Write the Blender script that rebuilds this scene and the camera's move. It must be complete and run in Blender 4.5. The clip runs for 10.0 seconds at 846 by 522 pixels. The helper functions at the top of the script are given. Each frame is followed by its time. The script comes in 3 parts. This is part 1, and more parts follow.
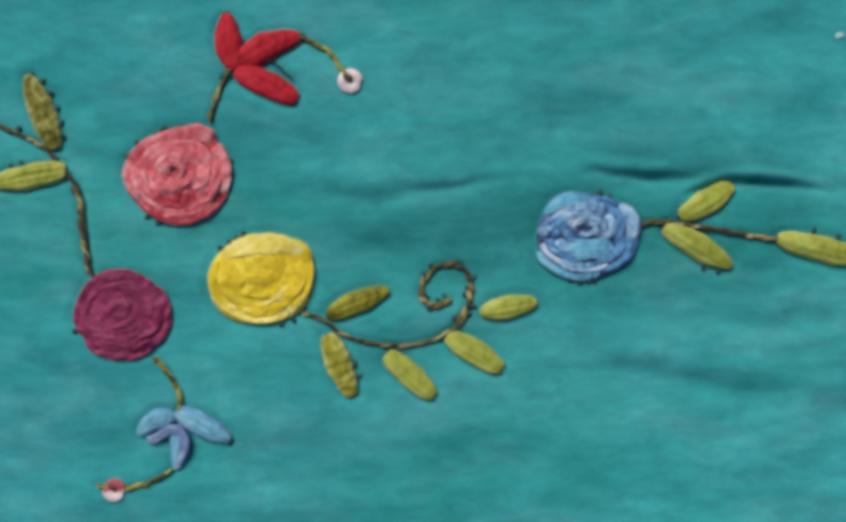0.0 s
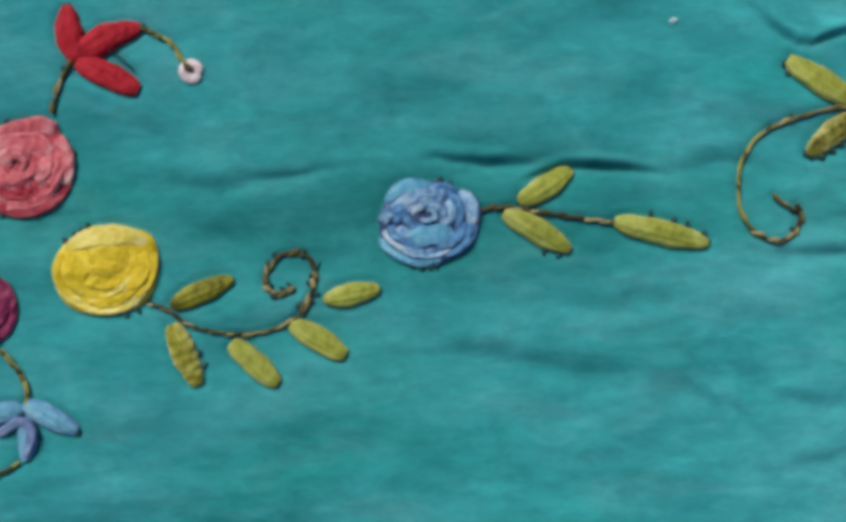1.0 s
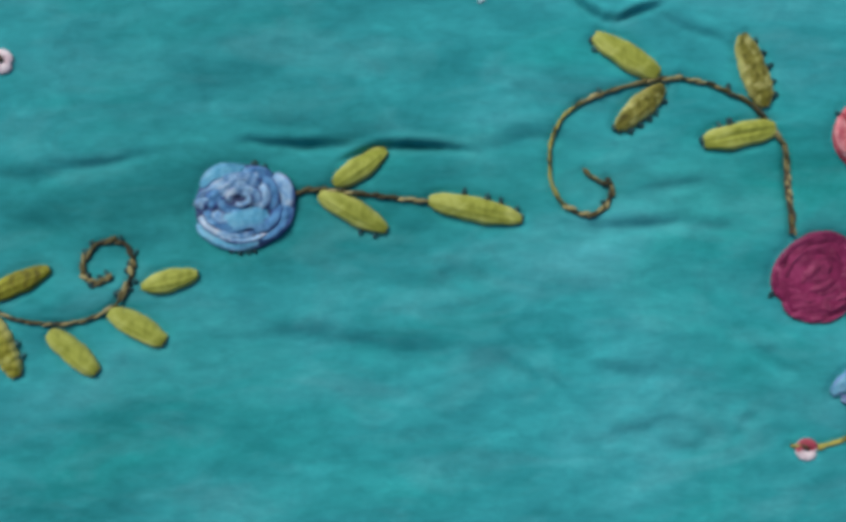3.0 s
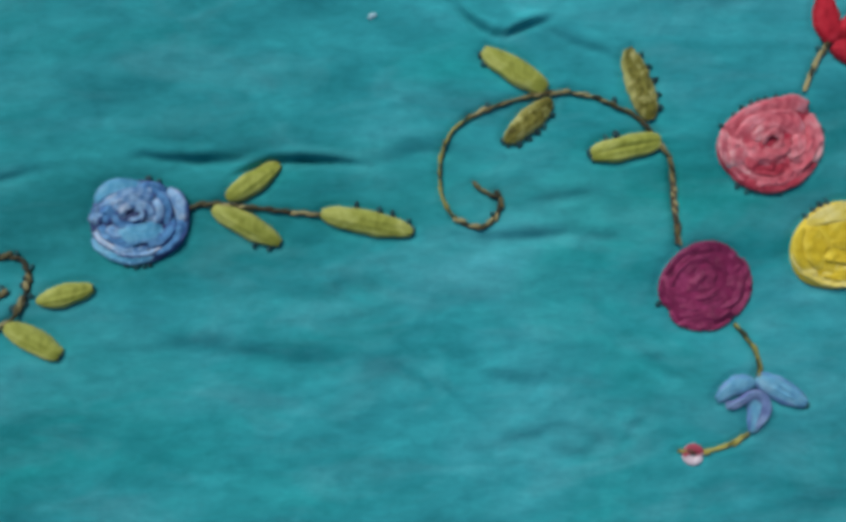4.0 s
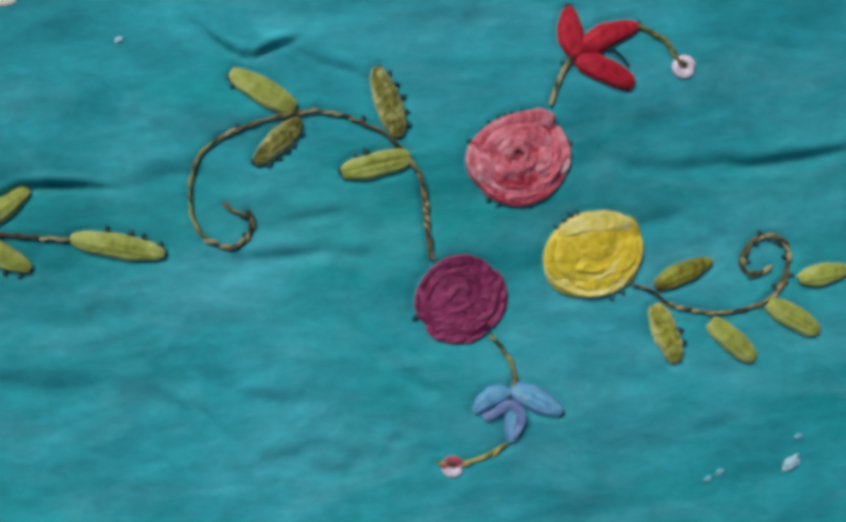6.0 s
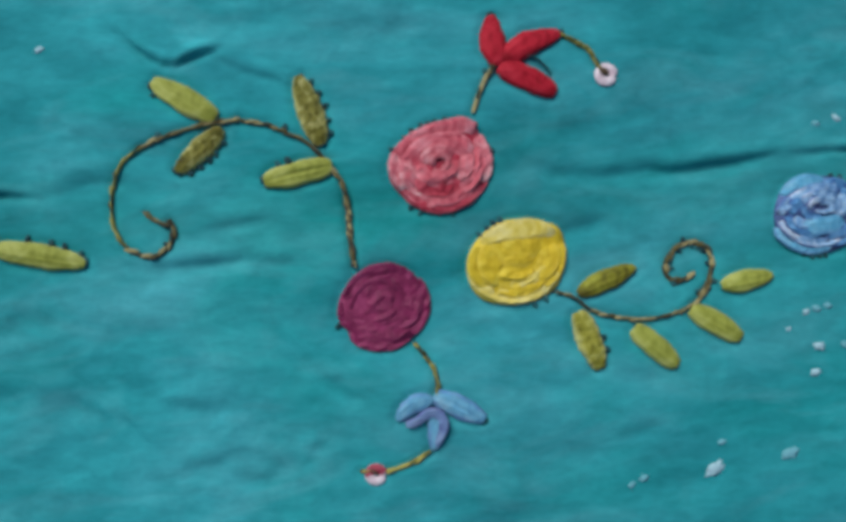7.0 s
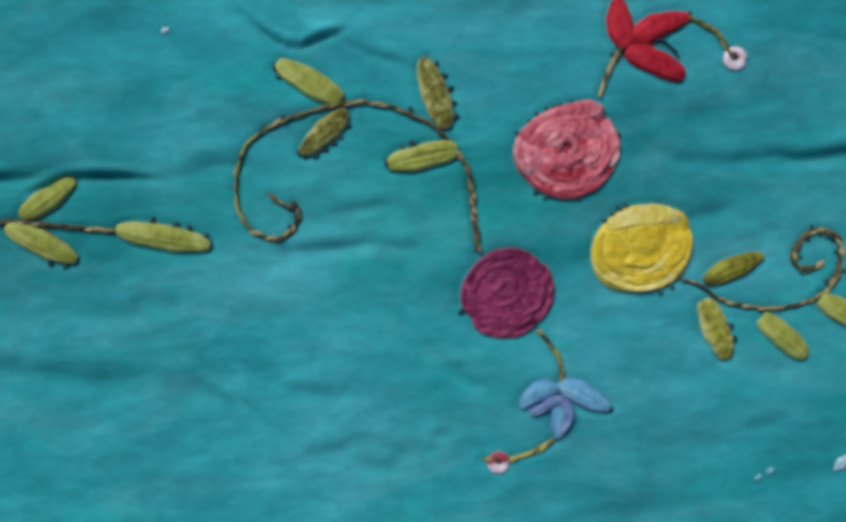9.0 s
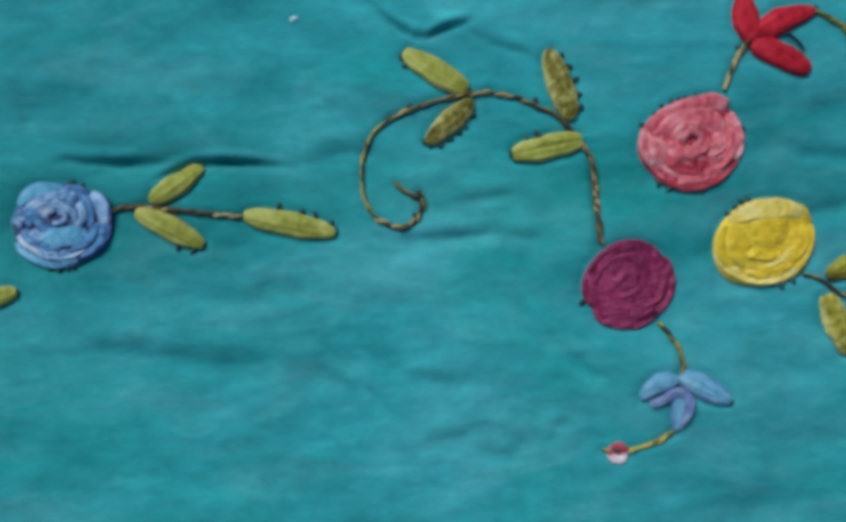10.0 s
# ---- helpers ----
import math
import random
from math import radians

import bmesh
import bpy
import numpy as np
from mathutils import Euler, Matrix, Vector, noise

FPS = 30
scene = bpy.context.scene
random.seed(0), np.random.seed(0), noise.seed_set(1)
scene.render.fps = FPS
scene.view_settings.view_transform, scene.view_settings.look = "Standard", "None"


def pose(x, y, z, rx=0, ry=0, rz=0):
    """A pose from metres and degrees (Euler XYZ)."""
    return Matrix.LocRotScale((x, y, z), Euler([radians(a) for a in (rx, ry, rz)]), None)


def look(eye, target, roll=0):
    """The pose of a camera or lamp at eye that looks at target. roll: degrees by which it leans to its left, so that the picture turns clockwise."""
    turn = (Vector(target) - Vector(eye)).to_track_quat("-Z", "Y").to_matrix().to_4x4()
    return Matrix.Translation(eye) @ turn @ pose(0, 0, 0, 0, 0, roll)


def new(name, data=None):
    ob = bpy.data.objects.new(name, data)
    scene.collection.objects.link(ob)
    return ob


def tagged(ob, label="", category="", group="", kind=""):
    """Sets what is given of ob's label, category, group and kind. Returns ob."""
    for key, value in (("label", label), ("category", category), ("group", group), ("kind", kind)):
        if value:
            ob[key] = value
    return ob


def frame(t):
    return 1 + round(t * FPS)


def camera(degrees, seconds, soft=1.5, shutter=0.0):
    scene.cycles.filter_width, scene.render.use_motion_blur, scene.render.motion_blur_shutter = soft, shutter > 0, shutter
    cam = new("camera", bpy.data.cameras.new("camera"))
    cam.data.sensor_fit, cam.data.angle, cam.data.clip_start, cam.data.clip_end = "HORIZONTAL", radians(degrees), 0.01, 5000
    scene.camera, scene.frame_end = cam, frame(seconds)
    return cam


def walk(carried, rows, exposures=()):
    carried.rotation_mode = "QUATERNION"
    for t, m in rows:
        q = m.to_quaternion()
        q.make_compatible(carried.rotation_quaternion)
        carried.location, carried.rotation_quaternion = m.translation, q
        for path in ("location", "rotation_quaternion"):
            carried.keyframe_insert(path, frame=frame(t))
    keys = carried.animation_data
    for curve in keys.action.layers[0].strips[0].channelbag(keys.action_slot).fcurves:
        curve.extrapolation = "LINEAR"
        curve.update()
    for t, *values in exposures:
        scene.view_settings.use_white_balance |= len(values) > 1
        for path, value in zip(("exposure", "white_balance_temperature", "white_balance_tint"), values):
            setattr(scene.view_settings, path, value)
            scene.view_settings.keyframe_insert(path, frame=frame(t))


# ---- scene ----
cam = camera(56.0, 10.0, soft=4.6)
PATH = [
    (0, 0.00465, 0.00033, 0.17541, 0.458, 2.216, 0.309),
    (0.5, 0.01964, 0.00036, 0.17521, 0.415, 2.094, -0.010),
    (0.7, 0.02744, 0.00079, 0.17549, 0.319, 1.634, -0.146),
    (1, 0.03635, -0.00168, 0.17555, 0.154, 1.261, -0.604),
    (1.2, 0.03956, -0.00162, 0.17600, 0.083, 1.204, -0.809),
    (1.5, 0.04236, -0.00352, 0.17587, 0.387, 0.972, -0.952),
    (2, 0.05362, -0.00499, 0.17610, 0.141, 0.354, -1.383),
    (2.5, 0.06337, -0.00796, 0.17540, 0.050, 0.143, -1.878),
    (2.7, 0.06664, -0.00772, 0.17542, 0.367, 0.081, -2.069),
    (3.8, 0.08875, -0.00506, 0.17909, -0.086, -1.078, -2.711),
    (4, 0.09351, -0.00452, 0.17921, 0.001, -1.054, -2.779),
    (4.5, 0.10940, -0.00474, 0.17953, 0.378, -1.301, -3.373),
    (5, 0.12682, -0.00628, 0.18056, -0.015, -2.433, -4.046),
    (5.5, 0.13618, -0.00644, 0.18140, 0.252, -2.508, -4.368),
    (6, 0.14354, -0.00531, 0.18205, 0.625, -2.844, -4.486),
    (6.2, 0.14728, -0.00536, 0.18212, 0.485, -2.983, -4.558),
    (7.3, 0.16556, -0.00556, 0.18350, 0.975, -3.251, -4.815),
    (7.5, 0.16837, -0.00657, 0.18344, 1.010, -3.302, -4.848),
    (7.8, 0.16544, -0.00600, 0.18375, 1.013, -3.419, -4.875),
    (8, 0.16101, -0.00497, 0.18362, 1.098, -3.046, -4.682),
    (8.5, 0.15033, -0.00301, 0.18156, 0.849, -2.998, -4.558),
    (9, 0.13570, -0.00722, 0.17971, 0.902, -1.971, -4.166),
    (9.5, 0.12264, -0.00941, 0.17957, 0.874, -1.350, -3.645),
    (10, 0.11110, -0.00747, 0.18007, 0.693, -0.946, -3.282),
]
walk(cam, [(t, pose(x, y, z, rx, ry, rz)) for t, x, y, z, rx, ry, rz in PATH],
     exposures=[(0, -0.42, 6600, 6), (1, -0.49, 6480, 6), (2, -0.48, 6300, 5), (2.5, -0.38, 6280, 6), (4, -0.60, 5950, 9), (10, -0.60, 5850, 9)])

# ---- light: soft daylight from beyond the top of the cloth ----
world = bpy.data.worlds.new("sky")
scene.world = world
world.use_nodes = True
sky = world.node_tree.nodes.new("ShaderNodeTexSky")
sky.sky_type, sky.sun_disc = "NISHITA", False
sky.sun_elevation, sky.sun_rotation = radians(45), radians(-30)
back = world.node_tree.nodes["Background"]
back.inputs["Strength"].default_value = 0.10
world.node_tree.links.new(sky.outputs[0], back.inputs[0])
sun_data = bpy.data.lights.new("sun", "SUN")
sun_data.energy, sun_data.angle, sun_data.color = 4.6, radians(38), (1.0, 0.93, 0.84)
sun = new("sun", sun_data)
sun.matrix_world = look((-0.48, 0.82, 0.95), (0, 0, 0))

MM = 0.001
rng = np.random.default_rng(7)


# ---- materials ----
class Mat:
    """A node material, built up step by step."""

    def __init__(self, name, rough=0.8, metal=0.0, sheen=0.0):
        self.m = bpy.data.materials.new(name)
        self.m.use_nodes = True
        self.t = self.m.node_tree
        self.b = self.t.nodes["Principled BSDF"]
        self.b.inputs["Roughness"].default_value = rough
        self.b.inputs["Metallic"].default_value = metal
        self.b.inputs["Sheen Weight"].default_value = sheen
        self.b.inputs["Specular IOR Level"].default_value = 0.25

    def node(self, kind, **values):
        n = self.t.nodes.new(kind)
        for key, value in values.items():
            n.inputs[key.replace("_", " ")].default_value = value
        return n

    def link(self, a, b):
        self.t.links.new(a, b)

    def coords(self, scale, kind="Object"):
        c = self.node("ShaderNodeTexCoord")
        m = self.node("ShaderNodeMapping", Scale=scale)
        self.link(c.outputs[kind], m.inputs[0])
        return m.outputs[0]

    def noise(self, scale, detail=4.0, rough=0.55, warp=0.0, kind="Object"):
        n = self.node("ShaderNodeTexNoise", Scale=1.0, Detail=detail, Roughness=rough, Distortion=warp)
        self.link(self.coords(scale, kind), n.inputs["Vector"])
        return n.outputs[0]

    def ramp(self, fac, stops):
        r = self.node("ShaderNodeValToRGB")
        r.color_ramp.elements[0].position, r.color_ramp.elements[0].color = stops[0][0], (*stops[0][1], 1)
        r.color_ramp.elements[1].position, r.color_ramp.elements[1].color = stops[-1][0], (*stops[-1][1], 1)
        for at, colour in stops[1:-1]:
            r.color_ramp.elements.new(at).color = (*colour, 1)
        self.link(fac, r.inputs[0])
        return r.outputs[0]

    def mix(self, fac, a, b, how="MIX"):
        x = self.node("ShaderNodeMix")
        x.data_type, x.blend_type = "RGBA", how
        for value, socket in ((fac, x.inputs[0]), (a, x.inputs[6]), (b, x.inputs[7])):
            if isinstance(value, (int, float)):
                socket.default_value = value
            elif isinstance(value, tuple):
                socket.default_value = (*value, 1)
            else:
                self.link(value, socket)
        return x.outputs[2]

    def maths(self, how, a, b=0.0):
        x = self.node("ShaderNodeMath")
        x.operation = how
        for value, socket in ((a, x.inputs[0]), (b, x.inputs[1])):
            if isinstance(value, (int, float)):
                socket.default_value = value
            else:
                self.link(value, socket)
        return x.outputs[0]

    def wave(self, scale, axis, warp=1.0, detail_scale=2.0, kind="Object"):
        w = self.node("ShaderNodeTexWave", Scale=1.0, Distortion=warp, Detail=2.0, Detail_Scale=detail_scale)
        w.bands_direction = axis
        self.link(self.coords(scale, kind), w.inputs["Vector"])
        return w.outputs["Fac"]

    def colour(self, socket):
        self.link(socket, self.b.inputs["Base Color"])

    def bump(self, height, depth, strength=1.0):
        n = self.node("ShaderNodeBump", Strength=strength, Distance=depth)
        self.link(height, n.inputs["Height"])
        self.link(n.outputs[0], self.b.inputs["Normal"])


def cloth_material():
    """Hand-dyed teal cotton: cloudy dye, streaks along the weft, a fine uneven weave."""
    m = Mat("teal_cotton", 0.92)
    m.b.inputs["Specular IOR Level"].default_value = 0.06
    c = m.ramp(m.noise((13, 30, 20), 6, 0.58, 0.9), [(0.34, (0.026, 0.228, 0.247)), (0.50, (0.037, 0.272, 0.297)), (0.66, (0.060, 0.318, 0.352))])
    green = m.ramp(m.noise((11, 19, 9), 4, 0.55, 0.7), [(0.48, (0, 0, 0)), (0.64, (1, 1, 1))])
    c = m.mix(m.maths("MULTIPLY", green, 0.3), c, (0.008, 0.255, 0.225))
    grey = m.ramp(m.noise((30, 75, 26), 6, 0.62, 0.9), [(0.50, (0, 0, 0)), (0.68, (1, 1, 1))])
    c = m.mix(m.maths("MULTIPLY", grey, 0.4), c, (0.088, 0.315, 0.345))
    place = m.node("ShaderNodeSeparateXYZ")
    m.link(m.coords((1, 1, 1)), place.inputs[0])
    # Broad tone changes along x, palest near the middle.
    across = m.maths("ADD", m.maths("MULTIPLY", place.outputs[0], 2.5), m.maths("MULTIPLY", m.noise((8, 11, 8), 3, 0.5, 0.5), 0.5))
    c = m.mix(1.0, c, m.ramp(across, [(0.0, (1.10, 1.08, 1.08)), (0.28, (0.96, 0.96, 0.93)), (0.50, (1.20, 1.17, 1.15)), (0.70, (1.02, 1.02, 1.01)), (0.92, (1.0, 1.0, 1.0))]), "MULTIPLY")
    # Darker, greener band along the cloth's middle, ragged with noise.
    mid_band = m.maths("ADD", m.maths("MULTIPLY", m.maths("ABSOLUTE", m.maths("SUBTRACT", place.outputs[1], 0.008)), 23.0), m.maths("MULTIPLY", m.noise((16, 60, 9), 5, 0.6, 1.0), 0.9))
    c = m.mix(1.0, c, m.ramp(mid_band, [(0.45, (0.84, 0.92, 0.88)), (0.85, (1.0, 1.0, 1.0)), (1.0, (1.05, 1.03, 1.04))]), "MULTIPLY")
    streak = m.ramp(m.noise((55, 130, 60), 5, 0.6, 1.0), [(0.34, (0.86, 0.88, 0.89)), (0.66, (1.11, 1.09, 1.08))])
    c = m.mix(1.0, c, streak, "MULTIPLY")
    slub = m.ramp(m.noise((210, 560, 200), 4, 0.65, 0.6), [(0.34, (0.90, 0.91, 0.91)), (0.66, (1.09, 1.08, 1.08))])
    c = m.mix(1.0, c, slub, "MULTIPLY")
    c = m.mix(1.0, c, m.ramp(m.noise((95, 90, 90), 5, 0.6, 1.2), [(0.36, (0.93, 0.94, 0.94)), (0.64, (1.06, 1.05, 1.05))]), "MULTIPLY")
    weft = m.noise((420, 2400, 60), 3, 0.6, 0.4)
    warp = m.noise((2400, 420, 60), 3, 0.6, 0.4)
    threads = m.maths("ADD", weft, m.maths("MULTIPLY", warp, 0.5))
    c = m.mix(0.22, c, m.ramp(threads, [(0.55, (0.80, 0.80, 0.80)), (0.95, (1.15, 1.15, 1.15))]), "MULTIPLY")
    m.colour(c)
    m.bump(m.maths("ADD", threads, m.maths("MULTIPLY", m.noise((170, 250, 100), 5, 0.6, 0.8), 2.0)), 0.00012, 0.55)
    return m.m


def ribbon_material(name, deep, mid, light, edge, edge_share=0.5, rough=0.5, patch=(40, 40, 40), spread=0.17, gloss=0.3, gathers=0.45, threads=0.22, nap=0.9):
    """Soft ribbon, unevenly dyed along and across, with gathers and fine threads along its length."""
    m = Mat(name, rough, sheen=0.03)
    m.b.inputs["Specular IOR Level"].default_value = gloss
    c = m.ramp(m.noise(tuple(5 * p for p in patch), 5, 0.62, 0.9), [(0.5 - spread, deep), (0.5, mid), (0.5 + spread, light)])
    uv = m.node("ShaderNodeSeparateXYZ")
    m.link(m.coords((1, 1, 1), "UV"), uv.inputs[0])
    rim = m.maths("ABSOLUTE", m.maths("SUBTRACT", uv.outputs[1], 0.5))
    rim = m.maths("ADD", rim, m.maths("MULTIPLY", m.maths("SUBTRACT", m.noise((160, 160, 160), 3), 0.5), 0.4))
    # Edge tint; on the blue rose it also holds shade between petals.
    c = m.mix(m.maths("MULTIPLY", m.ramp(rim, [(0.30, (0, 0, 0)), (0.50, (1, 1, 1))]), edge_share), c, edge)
    gather = m.noise((3.0, 7, 1), 5, 0.62, 1.4, "UV")
    fine = m.noise((5, 80, 1), 3, 0.6, 0.3, "UV")
    c = m.mix(gathers, c, m.ramp(gather, [(0.35, (0.70, 0.68, 0.70)), (0.65, (1.38, 1.38, 1.36))]), "MULTIPLY")
    c = m.mix(threads, c, m.ramp(fine, [(0.3, (0.80, 0.80, 0.80)), (0.7, (1.15, 1.15, 1.15))]), "MULTIPLY")
    m.colour(c)
    m.bump(m.maths("ADD", m.maths("MULTIPLY", gather, 6.0 * gathers), m.maths("ADD", m.maths("MULTIPLY", fine, 2.5 * threads), m.noise((900, 900, 900), 3))), 0.00022, nap)
    return m.m


def thread_material(name, dark, mid, light, rough=0.6):
    """Twisted cotton thread, shaded from stitch to stitch."""
    m = Mat(name, rough, sheen=0.1)
    info = m.node("ShaderNodeObjectInfo")
    tone = m.ramp(m.maths("ADD", m.maths("MULTIPLY", info.outputs["Random"], 0.95), m.maths("MULTIPLY", m.noise((2, 6, 6), 3), 0.2)), [(0.2, dark), (0.55, mid), (0.95, light)])
    twist = m.wave((2.2, 1.6, 1.6), "DIAGONAL", 1.0)
    m.colour(m.mix(0.4, tone, m.ramp(twist, [(0.1, (0.6, 0.6, 0.6)), (0.8, (1.15, 1.15, 1.15))]), "MULTIPLY"))
    m.bump(twist, 0.00012, 0.8)
    return m.m


def plain_material(name, dark, light, rough, scale=(200, 200, 200), depth=0.0001, spec=0.3):
    m = Mat(name, rough)
    n = m.noise(scale, 5, 0.6, 0.4)
    m.colour(m.ramp(n, [(0.3, dark), (0.7, light)]))
    m.bump(n, depth, 0.6)
    m.b.inputs["Specular IOR Level"].default_value = spec
    return m.m


TEAL = cloth_material()
PINK = ribbon_material("pink_ribbon", (0.52, 0.055, 0.085), (0.68, 0.15, 0.18), (0.78, 0.30, 0.33), (0.74, 0.30, 0.33), 0.35)
# Deeper tone for lower petals; as backing it paints shade into petal gaps.
DEEP_PINK = ribbon_material("deep_pink_ribbon", (0.30, 0.012, 0.032), (0.44, 0.035, 0.062), (0.60, 0.11, 0.14), (0.60, 0.14, 0.16), 0.3)
# Pale patches paint the pinkish-white highlights of the same ribbon.
PALE_PINK = ribbon_material("pale_pink_ribbon", (0.56, 0.075, 0.105), (0.72, 0.21, 0.24), (0.84, 0.50, 0.48), (0.80, 0.40, 0.40), 0.4, spread=0.14)
YELLOW = ribbon_material("yellow_ribbon", (0.55, 0.37, 0.010), (0.65, 0.475, 0.020), (0.72, 0.57, 0.06), (0.72, 0.57, 0.09), 0.35, gloss=0.2, gathers=0.22, threads=0.1)
PALE_YELLOW = ribbon_material("pale_yellow_ribbon", (0.60, 0.46, 0.04), (0.70, 0.58, 0.13), (0.77, 0.68, 0.26), (0.75, 0.65, 0.24), 0.4, gloss=0.15, gathers=0.16, threads=0.08)
PURPLE = ribbon_material("plum_ribbon", (0.135, 0.009, 0.046), (0.215, 0.018, 0.076), (0.30, 0.042, 0.122), (0.165, 0.012, 0.068), 0.4, gathers=0.2, threads=0.1)
# Blue rims: violet dye, darkened to draw the shade lines between petals.
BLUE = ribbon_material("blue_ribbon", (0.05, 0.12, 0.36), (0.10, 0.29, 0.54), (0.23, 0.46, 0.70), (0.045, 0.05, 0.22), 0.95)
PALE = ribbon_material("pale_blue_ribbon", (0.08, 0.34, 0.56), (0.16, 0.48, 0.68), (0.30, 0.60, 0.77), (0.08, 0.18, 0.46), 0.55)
# Near-white patches put petal highlights into this ribbon's colour.
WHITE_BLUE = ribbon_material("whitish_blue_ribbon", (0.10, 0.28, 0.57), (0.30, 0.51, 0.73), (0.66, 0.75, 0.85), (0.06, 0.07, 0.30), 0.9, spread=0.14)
# Dark violet backing: paints the shade seen in gaps between blue petals.
GAP_SHADE = ribbon_material("gap_shade_violet", (0.030, 0.040, 0.12), (0.050, 0.075, 0.19), (0.09, 0.15, 0.32), (0.05, 0.05, 0.16), 0.5)
RED = ribbon_material("red_ribbon", (0.24, 0.005, 0.012), (0.41, 0.012, 0.026), (0.52, 0.032, 0.050), (0.30, 0.008, 0.016), 0.45, rough=0.6, gloss=0.12, gathers=0.2, threads=0.1)
LEAF = ribbon_material("olive_ribbon", (0.19, 0.21, 0.026), (0.29, 0.315, 0.050), (0.42, 0.44, 0.115), (0.48, 0.49, 0.17), 0.4, rough=0.6, gloss=0.15, gathers=0.12, threads=0.05, nap=0.35)
WORN_LEAF = ribbon_material("mottled_olive_ribbon", (0.050, 0.042, 0.008), (0.17, 0.16, 0.022), (0.52, 0.50, 0.20), (0.52, 0.50, 0.17), 0.65, patch=(60, 60, 60), spread=0.20, rough=0.6, gloss=0.15, gathers=0.25, threads=0.08)
GATHERED_LEAF = ribbon_material("gathered_olive_ribbon", (0.10, 0.088, 0.010), (0.27, 0.26, 0.028), (0.50, 0.49, 0.14), (0.60, 0.58, 0.24), 0.6, patch=(55, 55, 55), spread=0.20, rough=0.6, gloss=0.15, gathers=0.2, threads=0.06)
DARK_LEAF = ribbon_material("dark_olive_ribbon", (0.070, 0.060, 0.008), (0.185, 0.180, 0.014), (0.34, 0.35, 0.04), (0.26, 0.25, 0.03), 0.5, rough=0.6, gloss=0.15, gathers=0.2, threads=0.06, nap=0.4)
FLORET = ribbon_material("sky_blue_ribbon", (0.11, 0.32, 0.53), (0.18, 0.46, 0.63), (0.32, 0.57, 0.71), (0.11, 0.15, 0.44), 0.7, rough=0.6, gloss=0.15, gathers=0.6)
VIOLET = ribbon_material("violet_blue_ribbon", (0.14, 0.19, 0.44), (0.25, 0.37, 0.62), (0.37, 0.50, 0.72), (0.12, 0.11, 0.34), 0.8, rough=0.6, gloss=0.15, gathers=0.65)
STEM = thread_material("brown_green_thread", (0.040, 0.033, 0.012), (0.135, 0.112, 0.034), (0.40, 0.34, 0.14))
OLIVE_STEM = thread_material("olive_thread", (0.045, 0.040, 0.008), (0.17, 0.15, 0.022), (0.40, 0.36, 0.07))
STUB = thread_material("dark_green_thread", (0.008, 0.045, 0.050), (0.012, 0.075, 0.082), (0.02, 0.12, 0.125))
PEARL = plain_material("pearl_shell", (0.52, 0.36, 0.40), (0.80, 0.72, 0.73), 0.55, (420, 420, 420), spec=0.25)
ROSE_SHELL = plain_material("rose_shell", (0.20, 0.020, 0.04), (0.46, 0.09, 0.12), 0.55, (500, 500, 500), spec=0.25)
LINT = plain_material("white_lint", (0.22, 0.46, 0.51), (0.54, 0.69, 0.72), 0.9, (900, 900, 900))
FAINT_LINT = plain_material("thin_lint", (0.07, 0.33, 0.38), (0.26, 0.50, 0.54), 0.9, (500, 500, 500))
CREAM = plain_material("cream_thread", (0.52, 0.50, 0.36), (0.76, 0.74, 0.58), 0.8, (500, 900, 500))
MUSTARD = plain_material("mustard_paint", (0.31, 0.30, 0.075), (0.39, 0.375, 0.10), 0.6, (60, 20, 60))


# ---- the lie of the cloth, in millimetres ----
def lattice(nx, ny, seed):
    return np.random.default_rng(seed).random((nx, ny)) - 0.5


LATTICES = [lattice(64, 64, s) for s in (3, 5, 8)]


def value_noise(x, y, sx, sy, k):
    g = LATTICES[k]
    u, v = np.asarray(x) / sx + 20.0, np.asarray(y) / sy + 20.0
    i, j = np.floor(u).astype(int), np.floor(v).astype(int)
    a, b = u - i, v - j
    a, b = a * a * a * (a * (6 * a - 15) + 10), b * b * b * (b * (6 * b - 15) + 10)
    i, j, i1, j1 = i % 64, j % 64, (i + 1) % 64, (j + 1) % 64
    return (g[i, j] * (1 - a) + g[i1, j] * a) * (1 - b) + (g[i, j1] * (1 - a) + g[i1, j1] * a) * b


